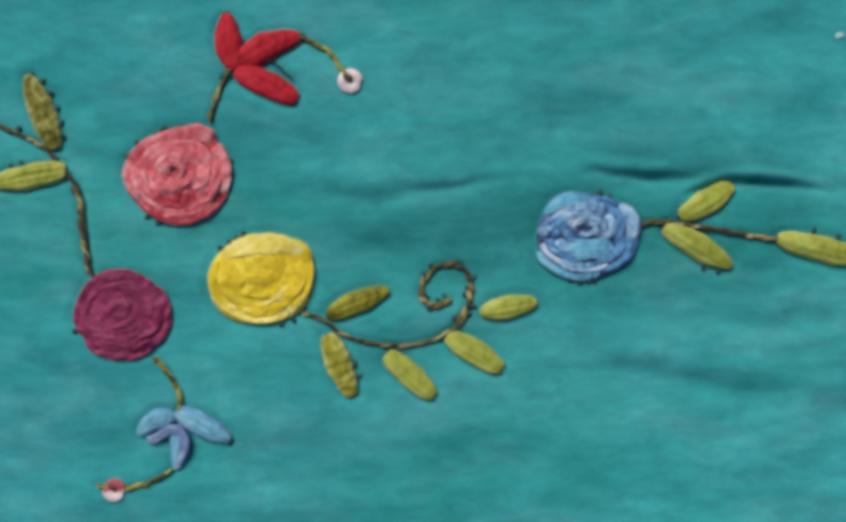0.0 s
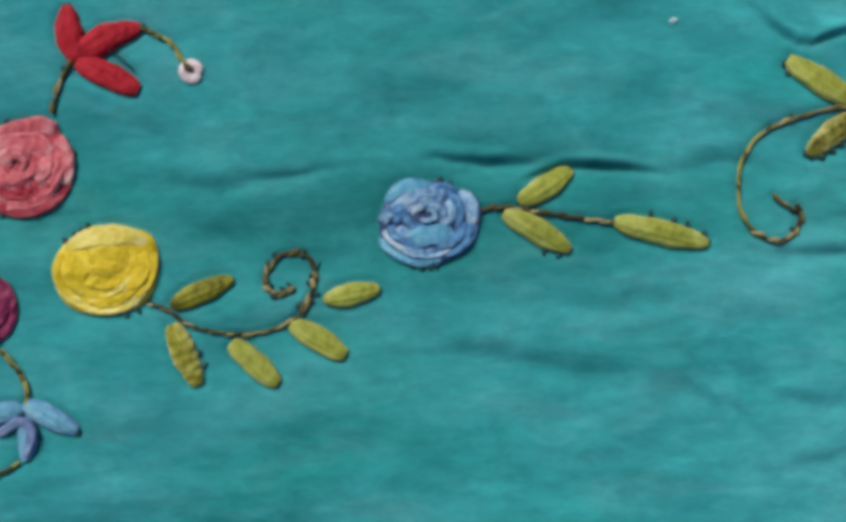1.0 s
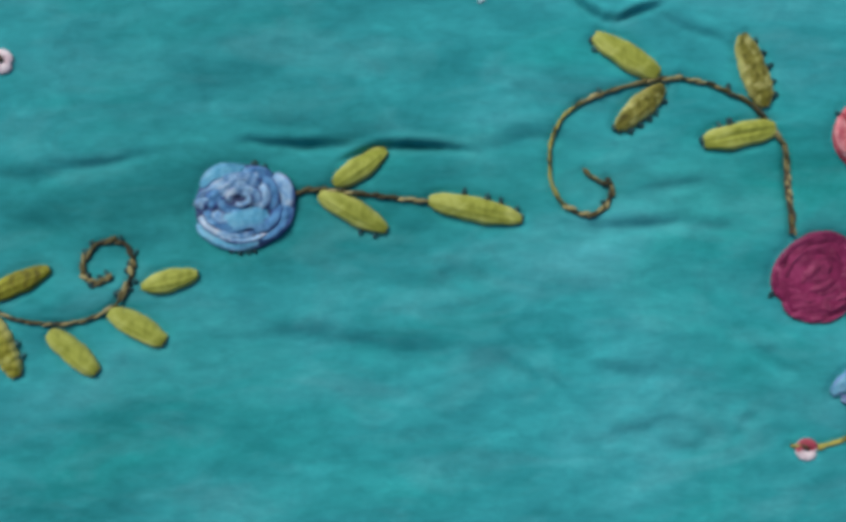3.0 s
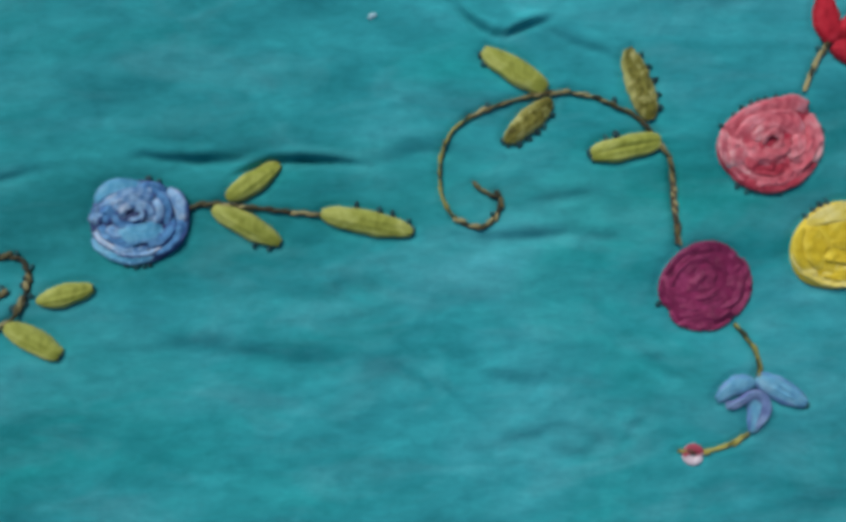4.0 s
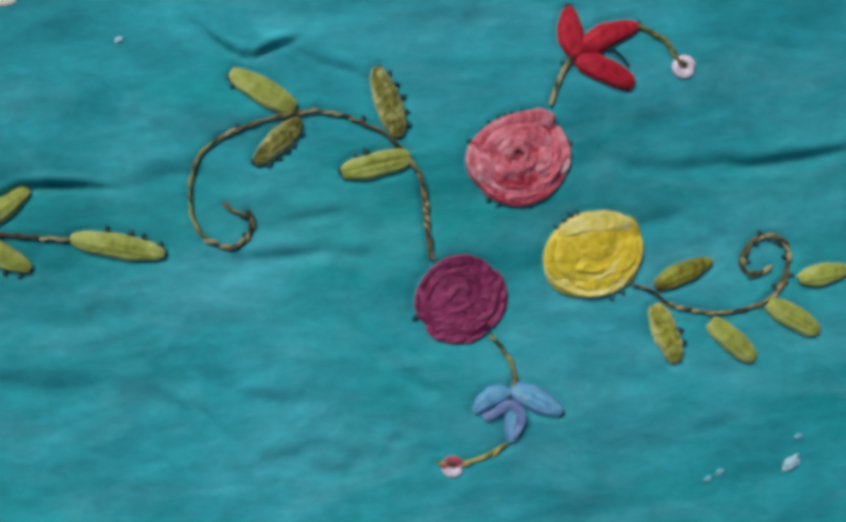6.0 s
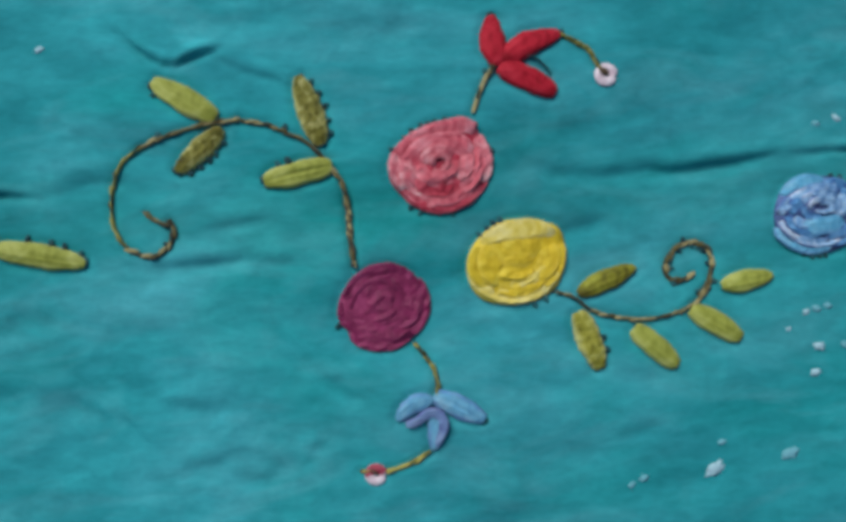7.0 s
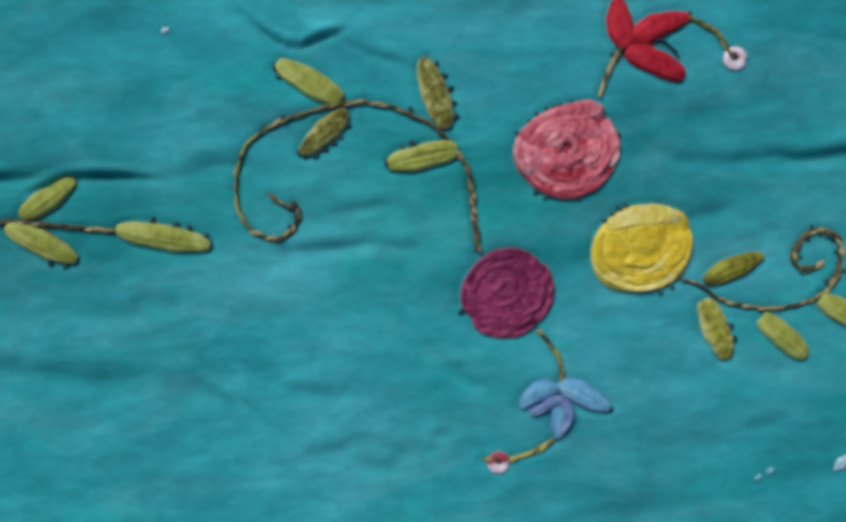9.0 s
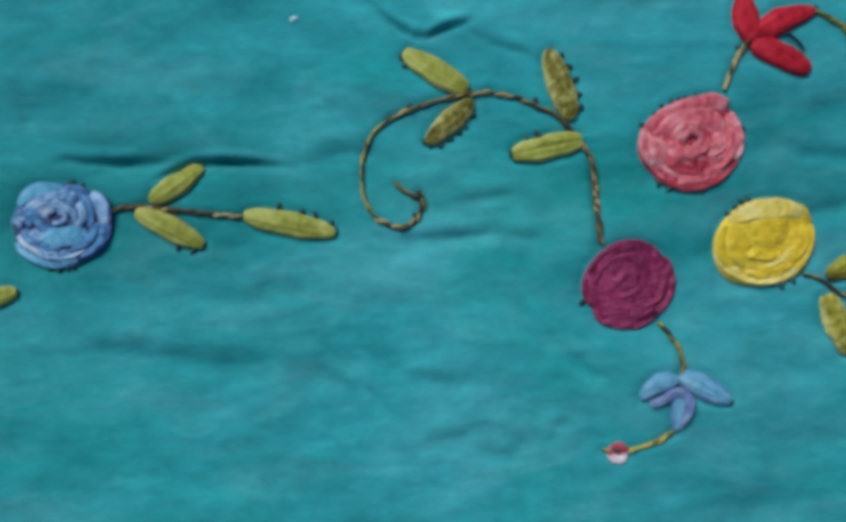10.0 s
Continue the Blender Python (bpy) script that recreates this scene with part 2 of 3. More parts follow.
# creases: x along, y of the line, depth, width, lift of the fold above it
CREASES = [
    ((-34, -20, -10, 0, 11, 22), (17.6, 18.0, 18.0, 18.3, 19.5, 21.0), 0.75, 2.4, 0.35),
    ((-8, 2, 12, 18), (17.4, 18.4, 19.6, 20.4), 0.6, 1.1, 0.25),
    ((31, 36, 41, 47, 54, 62), (22.6, 22.2, 21.6, 20.9, 21.2, 20.7), 1.35, 1.0, 0.8),
    ((26, 40, 56, 75, 104), (23.6, 23.0, 22.4, 22.2, 20.5), 1.0, 3.2, 0.5),
    ((52, 55, 59, 64, 70, 76, 82, 88), (15.8, 17.2, 18.7, 19.7, 20.2, 19.6, 18.2, 17.4), 1.7, 0.85, 0.9),
    ((80, 92, 104, 118, 130), (17.8, 18.8, 19.6, 18.4, 17.0), 0.45, 2.0, 0.5),
    ((190, 206, 222, 240, 256, 270), (16.6, 14.4, 13.2, 14.0, 15.4, 15.2), 1.35, 1.8, 0.7),
    ((226, 236, 247, 258), (12.6, 13.6, 14.3, 15.4), 0.7, 0.9, 0.3),
    ((258, 268, 279, 300), (15.2, 14.8, 14.7, 15.6), 1.5, 0.9, 0.7),
    ((104, 108, 112, 115, 118), (56.0, 52.0, 48.4, 46.3, 46.6), 1.2, 1.0, 0.8),
    ((114, 118, 121, 125, 130), (46.2, 46.2, 47.6, 48.8, 49.4), 1.0, 0.9, 0.8),
    ((124, 133, 140, 150), (48.6, 43.6, 40.6, 35.0), 0.5, 1.2, 0.4),
    ((20, 36, 52, 68, 81, 94), (-19, -20.7, -22.8, -25.4, -25.3, -29.8), 1.1, 3.0, 0.75),
    ((84, 93, 101, 106, 112), (-25.6, -29.6, -33.6, -39.5, -45.0), 0.8, 2.2, 0.55),
    ((98, 104, 110, 122, 134), (-22, -25.0, -29.6, -33.2, -32.0), 0.8, 2.4, 0.5),
    ((104, 114, 127, 140), (-45.5, -44.4, -43.6, -46.0), 0.7, 2.2, 0.5),
    ((134, 139, 145, 152, 160), (-14, -20.5, -28.0, -33.6, -36), 0.95, 2.6, 0.6),
    ((100, 106, 114, 122, 134, 146), (2.6, 1.3, 0.0, 0.0, 0.4, -1.5), 0.75, 1.5, 0.5),
    ((118, 128, 140), (7.0, 8.6, 10.0), 0.4, 1.3, 0.4),
    ((6, 17, 30, 44), (-38, -40.4, -43.6, -52), 0.6, 3.2, 0.4),
    ((118, 131, 141, 150), (-46, -48.4, -46.8, -40), 0.55, 2.4, 0.4),
    ((144, 152, 162, 176, 190), (58, 55.4, 52.2, 50.6, 46), 0.9, 3.6, 0.5),
    ((196, 203, 214, 224), (-1.0, 1.0, 2.0, -2.0), 0.7, 2.0, 0.4),
    ((-60, -30, 10), (-38, -44, -46), 0.5, 4.0, 0.3),
    ((40, 60, 84, 100), (-46, -52, -53, -48), 0.5, 3.6, 0.4),
    ((-100, -85, -70), (-28, -33, -38), 0.5, 4.0, 0.3),
    ((-96, -80, -62), (34, 28, 24), 0.6, 3.4, 0.4),
    ((150, 190, 240), (-58, -62, -60), 0.5, 5.0, 0.4),
    ((176, 196, 220, 240), (-30, -33, -31, -34), 0.55, 3.4, 0.4),
    ((-40, -15, 15), (8, 6, 9), 0.4, 2.5, 0.3),
    ((56, 76, 98), (-6, -10, -9), 0.45, 2.6, 0.35),
]


def lie(x, y):
    """Height of the cloth at x, y, in millimetres."""
    x, y = np.asarray(x, float), np.asarray(y, float)
    h = 2.1 * value_noise(x, y + 0.1 * x, 55, 19, 0) + 1.0 * value_noise(x + 0.4 * y, y, 23, 8.5, 1) + 0.7 * value_noise(x + 1.1 * y, y - 0.45 * x, 34, 9, 2) + 0.28 * value_noise(x, y, 8, 3.0, 2)
    for xs, ys, depth, width, lift in CREASES:
        along = np.clip((x - xs[0]) / (xs[-1] - xs[0]), 0, 1)
        fade = np.sin(np.pi * along) ** 1.1
        fade = fade * (1 + 0.9 * value_noise(x, ys[0] + 0 * y, 6, 1, 1))
        d = y - np.interp(x, xs, ys) + 0.65 * width + 0.55 * width * value_noise(x, xs[0] + 0 * y, 5, 1, 2) + 1.1 * width * value_noise(x, ys[-1] + 0 * y, 14, 1, 0)
        h = h + fade * (lift * np.exp(-(((d - 1.9 * width) / (1.6 * width)) ** 2)) - depth * np.exp(-((d / width) ** 2)))
    return h


def edge_x(y):
    """The cut edge of the cloth."""
    return 277.9 + 0.1264 * y


SEAMS = []  # rims that pull the cloth in: points, depth, reach


# ---- mesh helpers ----
def thing(name, at, label, category, group="", kind=""):
    ob = new(name)
    ob.empty_display_size = 0.005
    ob.location = (at[0] * MM, at[1] * MM, at[2] * MM if len(at) > 2 else float(lie(at[0], at[1])) * MM)
    return tagged(ob, label, category, group, kind)


def part(name, verts, faces, mat, parent, label="", uvs=None, centre=None):
    """One mesh object from vertices in millimetres of the world, under its thing."""
    o = Vector((0, 0, 0))
    up = parent
    while up is not None:
        o += up.location
        up = up.parent
    v = np.asarray(verts, float) * MM
    c = v.mean(0) if centre is None else np.asarray(centre) * MM
    me = bpy.data.meshes.new(name)
    me.from_pydata((v - c).tolist(), [], faces)
    me.polygons.foreach_set("use_smooth", [True] * len(me.polygons))
    if uvs is not None:
        layer = me.uv_layers.new(name="UVMap")
        idx = np.zeros(len(me.loops), int)
        me.loops.foreach_get("vertex_index", idx)
        layer.data.foreach_set("uv", np.asarray(uvs, float)[idx].ravel())
    me.materials.append(mat)
    me.update()
    ob = new(name, me)
    ob.parent = parent
    ob.location = Vector(c) - o
    if label:
        ob["label"] = label
    return ob


def grid_faces(nu, nv, start=0):
    return [(start + i * nv + j, start + (i + 1) * nv + j, start + (i + 1) * nv + j + 1, start + i * nv + j + 1) for i in range(nu - 1) for j in range(nv - 1)]


def same(x, y):
    return x, y


def second(x, y):
    """Where the repeat of the first spray is sewn, the cloth being a little pulled."""
    u, v = x / 100, y / 100
    return (230.52 + 100.47 * u + 11.10 * v + 2.95 * u * u - 0.40 * u * v + 0.50 * v * v,
            -5.12 - 6.05 * u + 98.51 * v - 2.25 * u * u - 0.10 * u * v - 2.62 * v * v)


def second_plum(x, y):
    a, b = second(x, y)
    return a - 0.3, b - 0.9


def first_scroll(x, y):
    return (1.0056 * x - 0.1155 * y - 232.815, 0.0479 * x + 1.0116 * y - 5.453)


def wave_of(x, y, seed):
    return float(noise.noise((x, y, seed * 3.7)))


# ---- ribbon roses ----
class Outline:
    """A rounded, uneven rim: an oval with swellings (degrees, share, spread)."""

    def __init__(self, rx, ry, swell):
        self.rx, self.ry, self.swell = rx, ry, swell

    def radius(self, deg):
        a = radians(deg)
        r = 1 / math.hypot(math.cos(a) / self.rx, math.sin(a) / self.ry)
        for at, share, spread in self.swell:
            d = (deg - at + 180) % 360 - 180
            r *= 1 + share * math.exp(-((d / spread) ** 2))
        return r


ACROSS = (0.0, 0.10, 0.21, 0.32, 0.43, 0.54, 0.64, 0.73, 0.80, 0.86, 0.91, 0.95, 0.98, 1.0)


def lip(v):
    """Across a ribbon petal: up from the tucked inner edge to a rounded free lip, then down."""
    if v < 0.80:
        return 0.62 + 0.38 * math.sin(math.pi / 2 * v / 0.80)
    return 0.30 + 0.70 * math.sqrt(max(0.0, 1 - ((v - 0.80) / 0.20) ** 2))


def settle(verts):
    """Lay local heights on the cloth."""
    v = np.asarray(verts, float)
    v[:, 2] += lie(v[:, 0], v[:, 1])
    return v


def disc_part(name, rim, centre, sewn, share, top, mat, parent):
    verts, faces, n = [], [], 48
    for k, (s, z) in enumerate(((1.0, -0.6), (1.0, 0.3 * top), (0.78, 0.62 * top), (0.4, 0.92 * top))):
        for i in range(n):
            deg = 360 * i / n
            r = rim.radius(deg) * share * s
            verts.append((*sewn(centre[0] + r * math.cos(radians(deg)), centre[1] + r * math.sin(radians(deg))), z))
    verts.append((*sewn(*centre), top))
    for k in range(3):
        faces += [(k * n + i, k * n + (i + 1) % n, (k + 1) * n + (i + 1) % n, (k + 1) * n + i) for i in range(n)]
    faces += [(3 * n + i, 3 * n + (i + 1) % n, 4 * n) for i in range(n)]
    part(name, settle(verts), faces, mat, parent, uvs=[(v[0] / 30, 0.5) for v in verts])


def fold(points, width, low, high, mat, parent, centre, sewn, seed, inward=False, pucker=0.42, ends=0.35, tip=0.55):
    """A length of ribbon laid along a soft line about a rose's middle, its free lip turned outward or inward."""
    line = smooth_line(points, 0.42)
    run = np.gradient(line, axis=0)
    run /= np.hypot(*run.T)[:, None]
    side = np.c_[-run[:, 1], run[:, 0]]
    if (side * line).sum() * (-1 if inward else 1) < 0:
        side = -side
    verts, uvs, nu = [], [], len(line)
    for i, (p, n) in enumerate(zip(line, side)):
        u = i / (nu - 1)
        end = max(0.0, math.sin(math.pi * u)) ** ends
        half = width / 2 * (tip + (1 - tip) * end) * (1 + 0.12 * wave_of(i * 0.16, seed, 4.0))
        for v in ACROSS:
            q = p + n * (half * (2 * v - 1) + 0.14 * wave_of(i * 0.22, v * 0.8 + seed, 1.0))
            shape = lip(v)
            crumple = pucker * (wave_of(i * 0.30 + 2.0 * v, v * 2.2 + seed, 2.0) + 0.9 * wave_of(i * 0.10, v * 4.0 + seed, 5.0) + 0.4 * wave_of(i * 0.45, v * 4.0 + seed, 8.0))
            z = low * (0.3 + 0.7 * end) + (high - low) * shape * (0.45 + 0.55 * end) + crumple * shape - 0.25 * (1 - end)
            verts.append((*sewn(centre[0] + q[0], centre[1] + q[1]), z))
            uvs.append((u * nu * 0.42 / 12, v))
    part("petal", settle(verts), grid_faces(nu, len(ACROSS)), mat, parent, uvs=uvs)


def ribbon_rose(centre, rim, mat, back, label, group, sewn=same, seed=1, stubs=(), middle=None, relief=1.0, snug=0.96):
    """The padded ground of a rose of wound ribbon. Returns the rose and a function that lays one petal on it."""
    ob = thing("ribbon_rose", sewn(*centre), label, "ribbon rose", group)
    SEAMS.append(([sewn(centre[0] + 1.01 * rim.radius(d) * math.cos(radians(d)), centre[1] + 1.01 * rim.radius(d) * math.sin(radians(d))) for d in range(0, 360, 4)], 0.35, 1.1))
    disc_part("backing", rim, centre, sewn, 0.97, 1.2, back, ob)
    for deg, share in stubs:
        r = rim.radius(deg) * share
        stub(sewn(centre[0] + r * math.cos(radians(deg)), centre[1] + r * math.sin(radians(deg))), deg, ob)
    count = [seed * 11.0]

    def petal(points, width, low, high, own=None, **how):
        count[0] += 1.7
        points = tuple((snug * x, snug * y) for x, y in points)
        fold(points, width, low, low + relief * (high - low), own or mat, ob, middle or centre, sewn, count[0], **how)

    return petal


# ---- stitches, stubs, leaves ----
def spindle(name, mat, n=10, m=7, bow=0.0):
    """A unit stitch along x, thick in the middle."""
    verts, faces = [], []
    for i in range(n):
        u = i / (n - 1)
        r = max(0.04, math.sin(math.pi * u)) ** 0.55
        for j in range(m):
            a = 2 * math.pi * j / m
            verts.append((u - 0.5, 0.5 * r * math.cos(a) + bow * (u - 0.5) ** 2, 0.5 * r * math.sin(a)))
    for i in range(n - 1):
        faces += [(i * m + j, (i + 1) * m + j, (i + 1) * m + (j + 1) % m, i * m + (j + 1) % m) for j in range(m)]
    faces += [tuple(range(m))[::-1], tuple((n - 1) * m + j for j in range(m))]
    me = bpy.data.meshes.new(name)
    me.from_pydata(verts, [], faces)
    me.polygons.foreach_set("use_smooth", [True] * len(me.polygons))
    me.materials.append(mat)
    return me


STITCH = spindle("stitch", STEM)
OLIVE_STITCH = spindle("stitch", OLIVE_STEM)
STUB_MESH = spindle("thread_stub", STUB, 8, 6)
KNOT_STITCH = spindle("stitch", plain_material("brown_thread", (0.05, 0.03, 0.02), (0.12, 0.08, 0.04), 0.8, (3, 3, 3)))
CREAM_STITCH = spindle("stitch", CREAM)


def lay(me, name, at, deg, size, parent, lift=0.0, tip=0.0):
    """One small piece on shared mesh data, at x, y in millimetres."""
    ob = new(name, me)
    ob.parent = parent
    o = Vector((0, 0, 0))
    up = parent
    while up is not None:
        o += up.location
        up = up.parent
    where = Vector((at[0] * MM, at[1] * MM, (float(lie(at[0], at[1])) + lift) * MM)) - o
    ob.matrix_local = Matrix.LocRotScale(where, Euler((0, radians(tip), radians(deg))), [s * MM for s in size])
    return ob


def stub(at, deg, parent):
    k = rng.random(3)
    lay(STUB_MESH, "thread_stub", at, deg + 70 * (k[0] - 0.5), (1.2 + 1.2 * k[1], 1.0 + 0.7 * k[2], 0.7), parent, 0.15)


def smooth_line(points, step):
    """Points along a soft curve through the given ones, evenly spaced."""
    p = np.asarray(points, float)
    q = np.vstack([2 * p[0] - p[1], p, 2 * p[-1] - p[-2]])
    fine = []
    for k in range(1, len(q) - 2):
        for t in np.linspace(0, 1, 14, endpoint=False):
            a, b, c, d = q[k - 1], q[k], q[k + 1], q[k + 2]
            fine.append(0.5 * (2 * b + (c - a) * t + (2 * a - 5 * b + 4 * c - d) * t * t + (3 * b - a - 3 * c + d) * t ** 3))
    fine = np.array(fine + [p[-1]])
    s = np.r_[0, np.cumsum(np.hypot(*np.diff(fine, axis=0).T))]
    at = np.linspace(0, s[-1], max(2, round(s[-1] / step) + 1))
    return np.c_[np.interp(at, s, fine[:, 0]), np.interp(at, s, fine[:, 1])]


def stem(points, parent, sewn=same, width=1.15, mesh=None, step=1.9, slant=12, knots=0.0):
    """A line of slanting stem stitches, each overlapping the last."""
    line = smooth_line([sewn(*p) for p in points], step)
    fine = smooth_line([sewn(*p) for p in points], 0.8)
    run = np.gradient(fine, axis=0)
    run /= np.hypot(*run.T)[:, None]
    verts = []
    for (x, y), (dx, dy) in zip(fine, run):
        h = float(lie(x, y))
        for j in range(7):
            a = math.pi * j / 6
            r = width * (0.37 + 0.14 * wave_of(x * 0.7, y * 0.7, 3))
            verts.append((x - dy * r * math.cos(a), y + dx * r * math.cos(a), h - 0.1 + 0.75 * math.sin(a)))
    SEAMS.append((fine, 0.45, 1.1))
    part("cord", verts, grid_faces(len(fine), 7), (mesh or STITCH).materials[0], parent)
    for n_at, (a, b) in enumerate(zip(line, line[1:])):
        d = b - a
        k = rng.random(4)
        if k[3] < 0.12:
            continue
        deg = math.degrees(math.atan2(d[1], d[0])) + slant * (0.3 + 0.9 * k[0])
        n = np.array((-d[1], d[0])) / max(1e-6, math.hypot(*d))
        c = (a + b) / 2 + n * (0.10 * (1 if n_at % 2 else -1) * width + (k[3] - 0.5) * 0.2)
        lay(mesh or STITCH, "stitch", c, deg, (step * (1.05 + 0.9 * k[1]), width * (0.50 + 0.42 * k[2]), 0.8), parent, 0.5, 7 * (k[0] - 0.5))
        if k[1] < knots:
            stub(c + n * (1.0 if k[2] > 0.4 else -1.0), deg + 90, parent)


def leaf(base, tip, width, parent, mat, sewn=same, seed=1, blunt=0.5, ragged=0.0, stubs=(), high=1.6, name="leaf", bend=0.0, crease=0.1, low=0.0, hem=0.2, scallop=0):
    """A padded ribbon leaf from base to tip; blunt shapes its ends, ragged its rim; stubs are (share along, side)."""
    b, t = np.array(base, float), np.array(tip, float)
    d = t - b
    length = math.hypot(*d)
    n = np.array((-d[1], d[0])) / length
    nu, nv = 34, 19
    side = 1 if n[1] > 0 else -1
    verts, uvs = [], []
    for i in range(nu):
        u = i / (nu - 1)
        w = width / 2 * max(0.0, math.sin(math.pi * (0.025 + 0.95 * u ** 0.92))) ** blunt
        arc = bend * math.sin(math.pi * u)
        for j in range(nv):
            v = j / (nv - 1)
            s = 2 * v - 1
            rim = 1 + 0.17 * wave_of(u * 4, s * 2, seed) + 0.045 * wave_of(u * 17, s * 1.2, seed + 6) + ragged * wave_of(u * 17, s * 3, seed + 4)
            gather = abs(math.sin(math.pi * scallop * u + 0.5 * s + 2.4 * wave_of(u * 3, s, seed + 5))) if scallop else 0.0
            rim += 0.07 * gather
            p = b + d * u + n * (w * s * rim + arc)
            puff = max(0.0, 1 - abs(s) ** 2.6) ** 0.42
            z = high * puff * (0.45 + 0.55 * math.sin(math.pi * u) ** 0.5) - crease * math.exp(-((s - 0.15 * wave_of(u * 2, 0, seed)) / 0.13) ** 2) * math.sin(math.pi * u)
            z -= hem * math.exp(-((s * side + 0.52 + 0.08 * wave_of(u * 3, 1, seed)) / 0.11) ** 2) * math.sin(math.pi * u) ** 0.5
            z += 0.20 * puff * wave_of(u * 3, s * 1.8, seed + 9) + ragged * 0.9 * puff * wave_of(u * 15, s * 5, seed + 2) + (0.45 * (gather - 0.6) * puff * (0.35 + 0.65 * abs(s)) if scallop else 0.0)
            verts.append((*sewn(*p), z + low - 0.12 * abs(s) ** 6))
            uvs.append((u * length / 12, v))
    ob = part(name, settle(verts), grid_faces(nu, nv), mat, parent, uvs=uvs)
    if low == 0.0:
        SEAMS.append(([verts[k][:2] for i in range(nu) for k in (i * nv, i * nv + nv - 1)], 0.5, 1.05))
    for u, side in stubs:
        w = width / 2 * max(0.05, math.sin(math.pi * min(0.98, 0.025 + 0.95 * u ** 0.92))) ** blunt
        p = b + d * u + n * side * (w + 0.55)
        stub(sewn(*p), math.degrees(math.atan2(*(n * side)[::-1])), ob)
    return ob


def sequin(at, radius, label, mat, sewn=same, second_mat=None, thick=0.7):
    """A cupped shell disc with a hole and a nick in its rim."""
    c = sewn(*at)
    ob = thing("sequin", c, label, "sequin", "sequins on the cloth")
    prof = ((0.17, 0.25), (0.20, 0.52), (0.60, 0.62), (0.93, 0.56), (1.0, 0.38), (0.97, 0.1), (0.6, 0.05))
    n, verts, faces = 40, [], []
    for r, z in prof:
        for i in range(n):
            a = 2 * math.pi * i / n
            nick = 1 - 0.22 * math.exp(-(((math.degrees(a) - 345 + 180) % 360 - 180) / 14) ** 2) * (r > 0.85)
            verts.append((c[0] + radius * r * nick * math.cos(a) + 0.2 * (1 - r), c[1] + radius * r * nick * 0.96 * math.sin(a), z * thick * 1.4))
    m = len(prof)
    faces = [(k * n + i, ((k + 1) % m) * n + i, ((k + 1) % m) * n + (i + 1) % n, k * n + (i + 1) % n) for k in range(m) for i in range(n)]
    part("disc", settle(verts), faces, mat, ob)
    lay(KNOT_STITCH, "stitch", (c[0] - 0.5, c[1] + 0.7), 150, (0.9 * radius, 0.62 * radius if not second_mat else 0.35 * radius, 0.8), ob, 0.8)
    if second_mat:
        verts2 = [(v[0], v[1], v[2] + 0.12) for v in verts]
        keep = [f for f in faces if sum(verts[k][1] - c[1] + 0.3 * radius * math.sin(2.6 * (verts[k][0] - c[0])) for k in f) / 4 > -0.05 * radius]
        part("shaded_half", settle(verts2), keep, second_mat, ob, "rose-red upper half")
    return ob


# ---- the setting ----
def board():
    """The mustard-painted top on which the cloth lies."""
    me = bpy.data.meshes.new("tabletop")
    bm = bmesh.new()
    bmesh.ops.create_cube(bm, size=1.0, matrix=Matrix.LocRotScale((0.085, -0.004, -0.0122), None, (0.53, 0.25, 0.018)))
    bmesh.ops.bevel(bm, geom=bm.edges[:], offset=0.003, segments=3, affect="EDGES")
    bm.to_mesh(me)
    bm.free()
    me.materials.append(MUSTARD)
    tagged(new("tabletop", me), "mustard-yellow painted top under the teal cloth", "tabletop", kind="structure")


def draw_in(verts):
    """Dimple the sheet along the rims of what is sewn to it."""
    for rim, depth, reach in SEAMS:
        p = np.asarray(rim, float)
        lo, hi = p.min(0) - 3.5, p.max(0) + 3.5
        near = np.argwhere((verts[:, :, 0] > lo[0]) & (verts[:, :, 0] < hi[0]) & (verts[:, :, 1] > lo[1]) & (verts[:, :, 1] < hi[1]))
        if len(near) == 0:
            continue
        at = verts[near[:, 0], near[:, 1], :2]
        d2 = np.full(len(at), 1e9)
        for q in p:
            d2 = np.minimum(d2, ((at - q) ** 2).sum(1))
        verts[near[:, 0], near[:, 1], 2] -= depth * np.exp(-d2 / reach ** 2)


def cloth():
    """The sheet with its creases, a thin rolled edge and a back."""
    nx, ny = 720, 330
    ys = np.linspace(-100, 92, ny)
    verts = np.zeros((nx, ny, 3))
    for j, y in enumerate(ys):
        verts[:, j, 0] = np.linspace(-150, edge_x(y) + 0.25 * wave_of(y / 9, 0, 3) , nx)
        verts[:, j, 1] = y
    verts[:, :, 2] = lie(verts[:, :, 0], verts[:, :, 1])
    draw_in(verts)
    inset = edge_x(verts[:, :, 1]) - verts[:, :, 0]
    verts[:, :, 2] -= 0.9 * np.exp(-inset / 0.7)
    v = verts.reshape(-1, 3).tolist()
    faces = grid_faces(nx, ny)
    rim = [i * ny for i in range(nx)] + [(nx - 1) * ny + j for j in range(1, ny)] + [i * ny + ny - 1 for i in range(nx - 2, -1, -1)] + [j for j in range(ny - 2, 0, -1)]
    start = len(v)
    v += [(v[k][0], v[k][1], -3.1) for k in rim]
    m = len(rim)
    faces += [(rim[i], start + i, start + (i + 1) % m, rim[(i + 1) % m]) for i in range(m)]
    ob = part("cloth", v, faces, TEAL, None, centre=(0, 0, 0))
    tagged(ob, "creased hand-dyed teal cotton cloth with embroidered flowers", "cloth")


board()

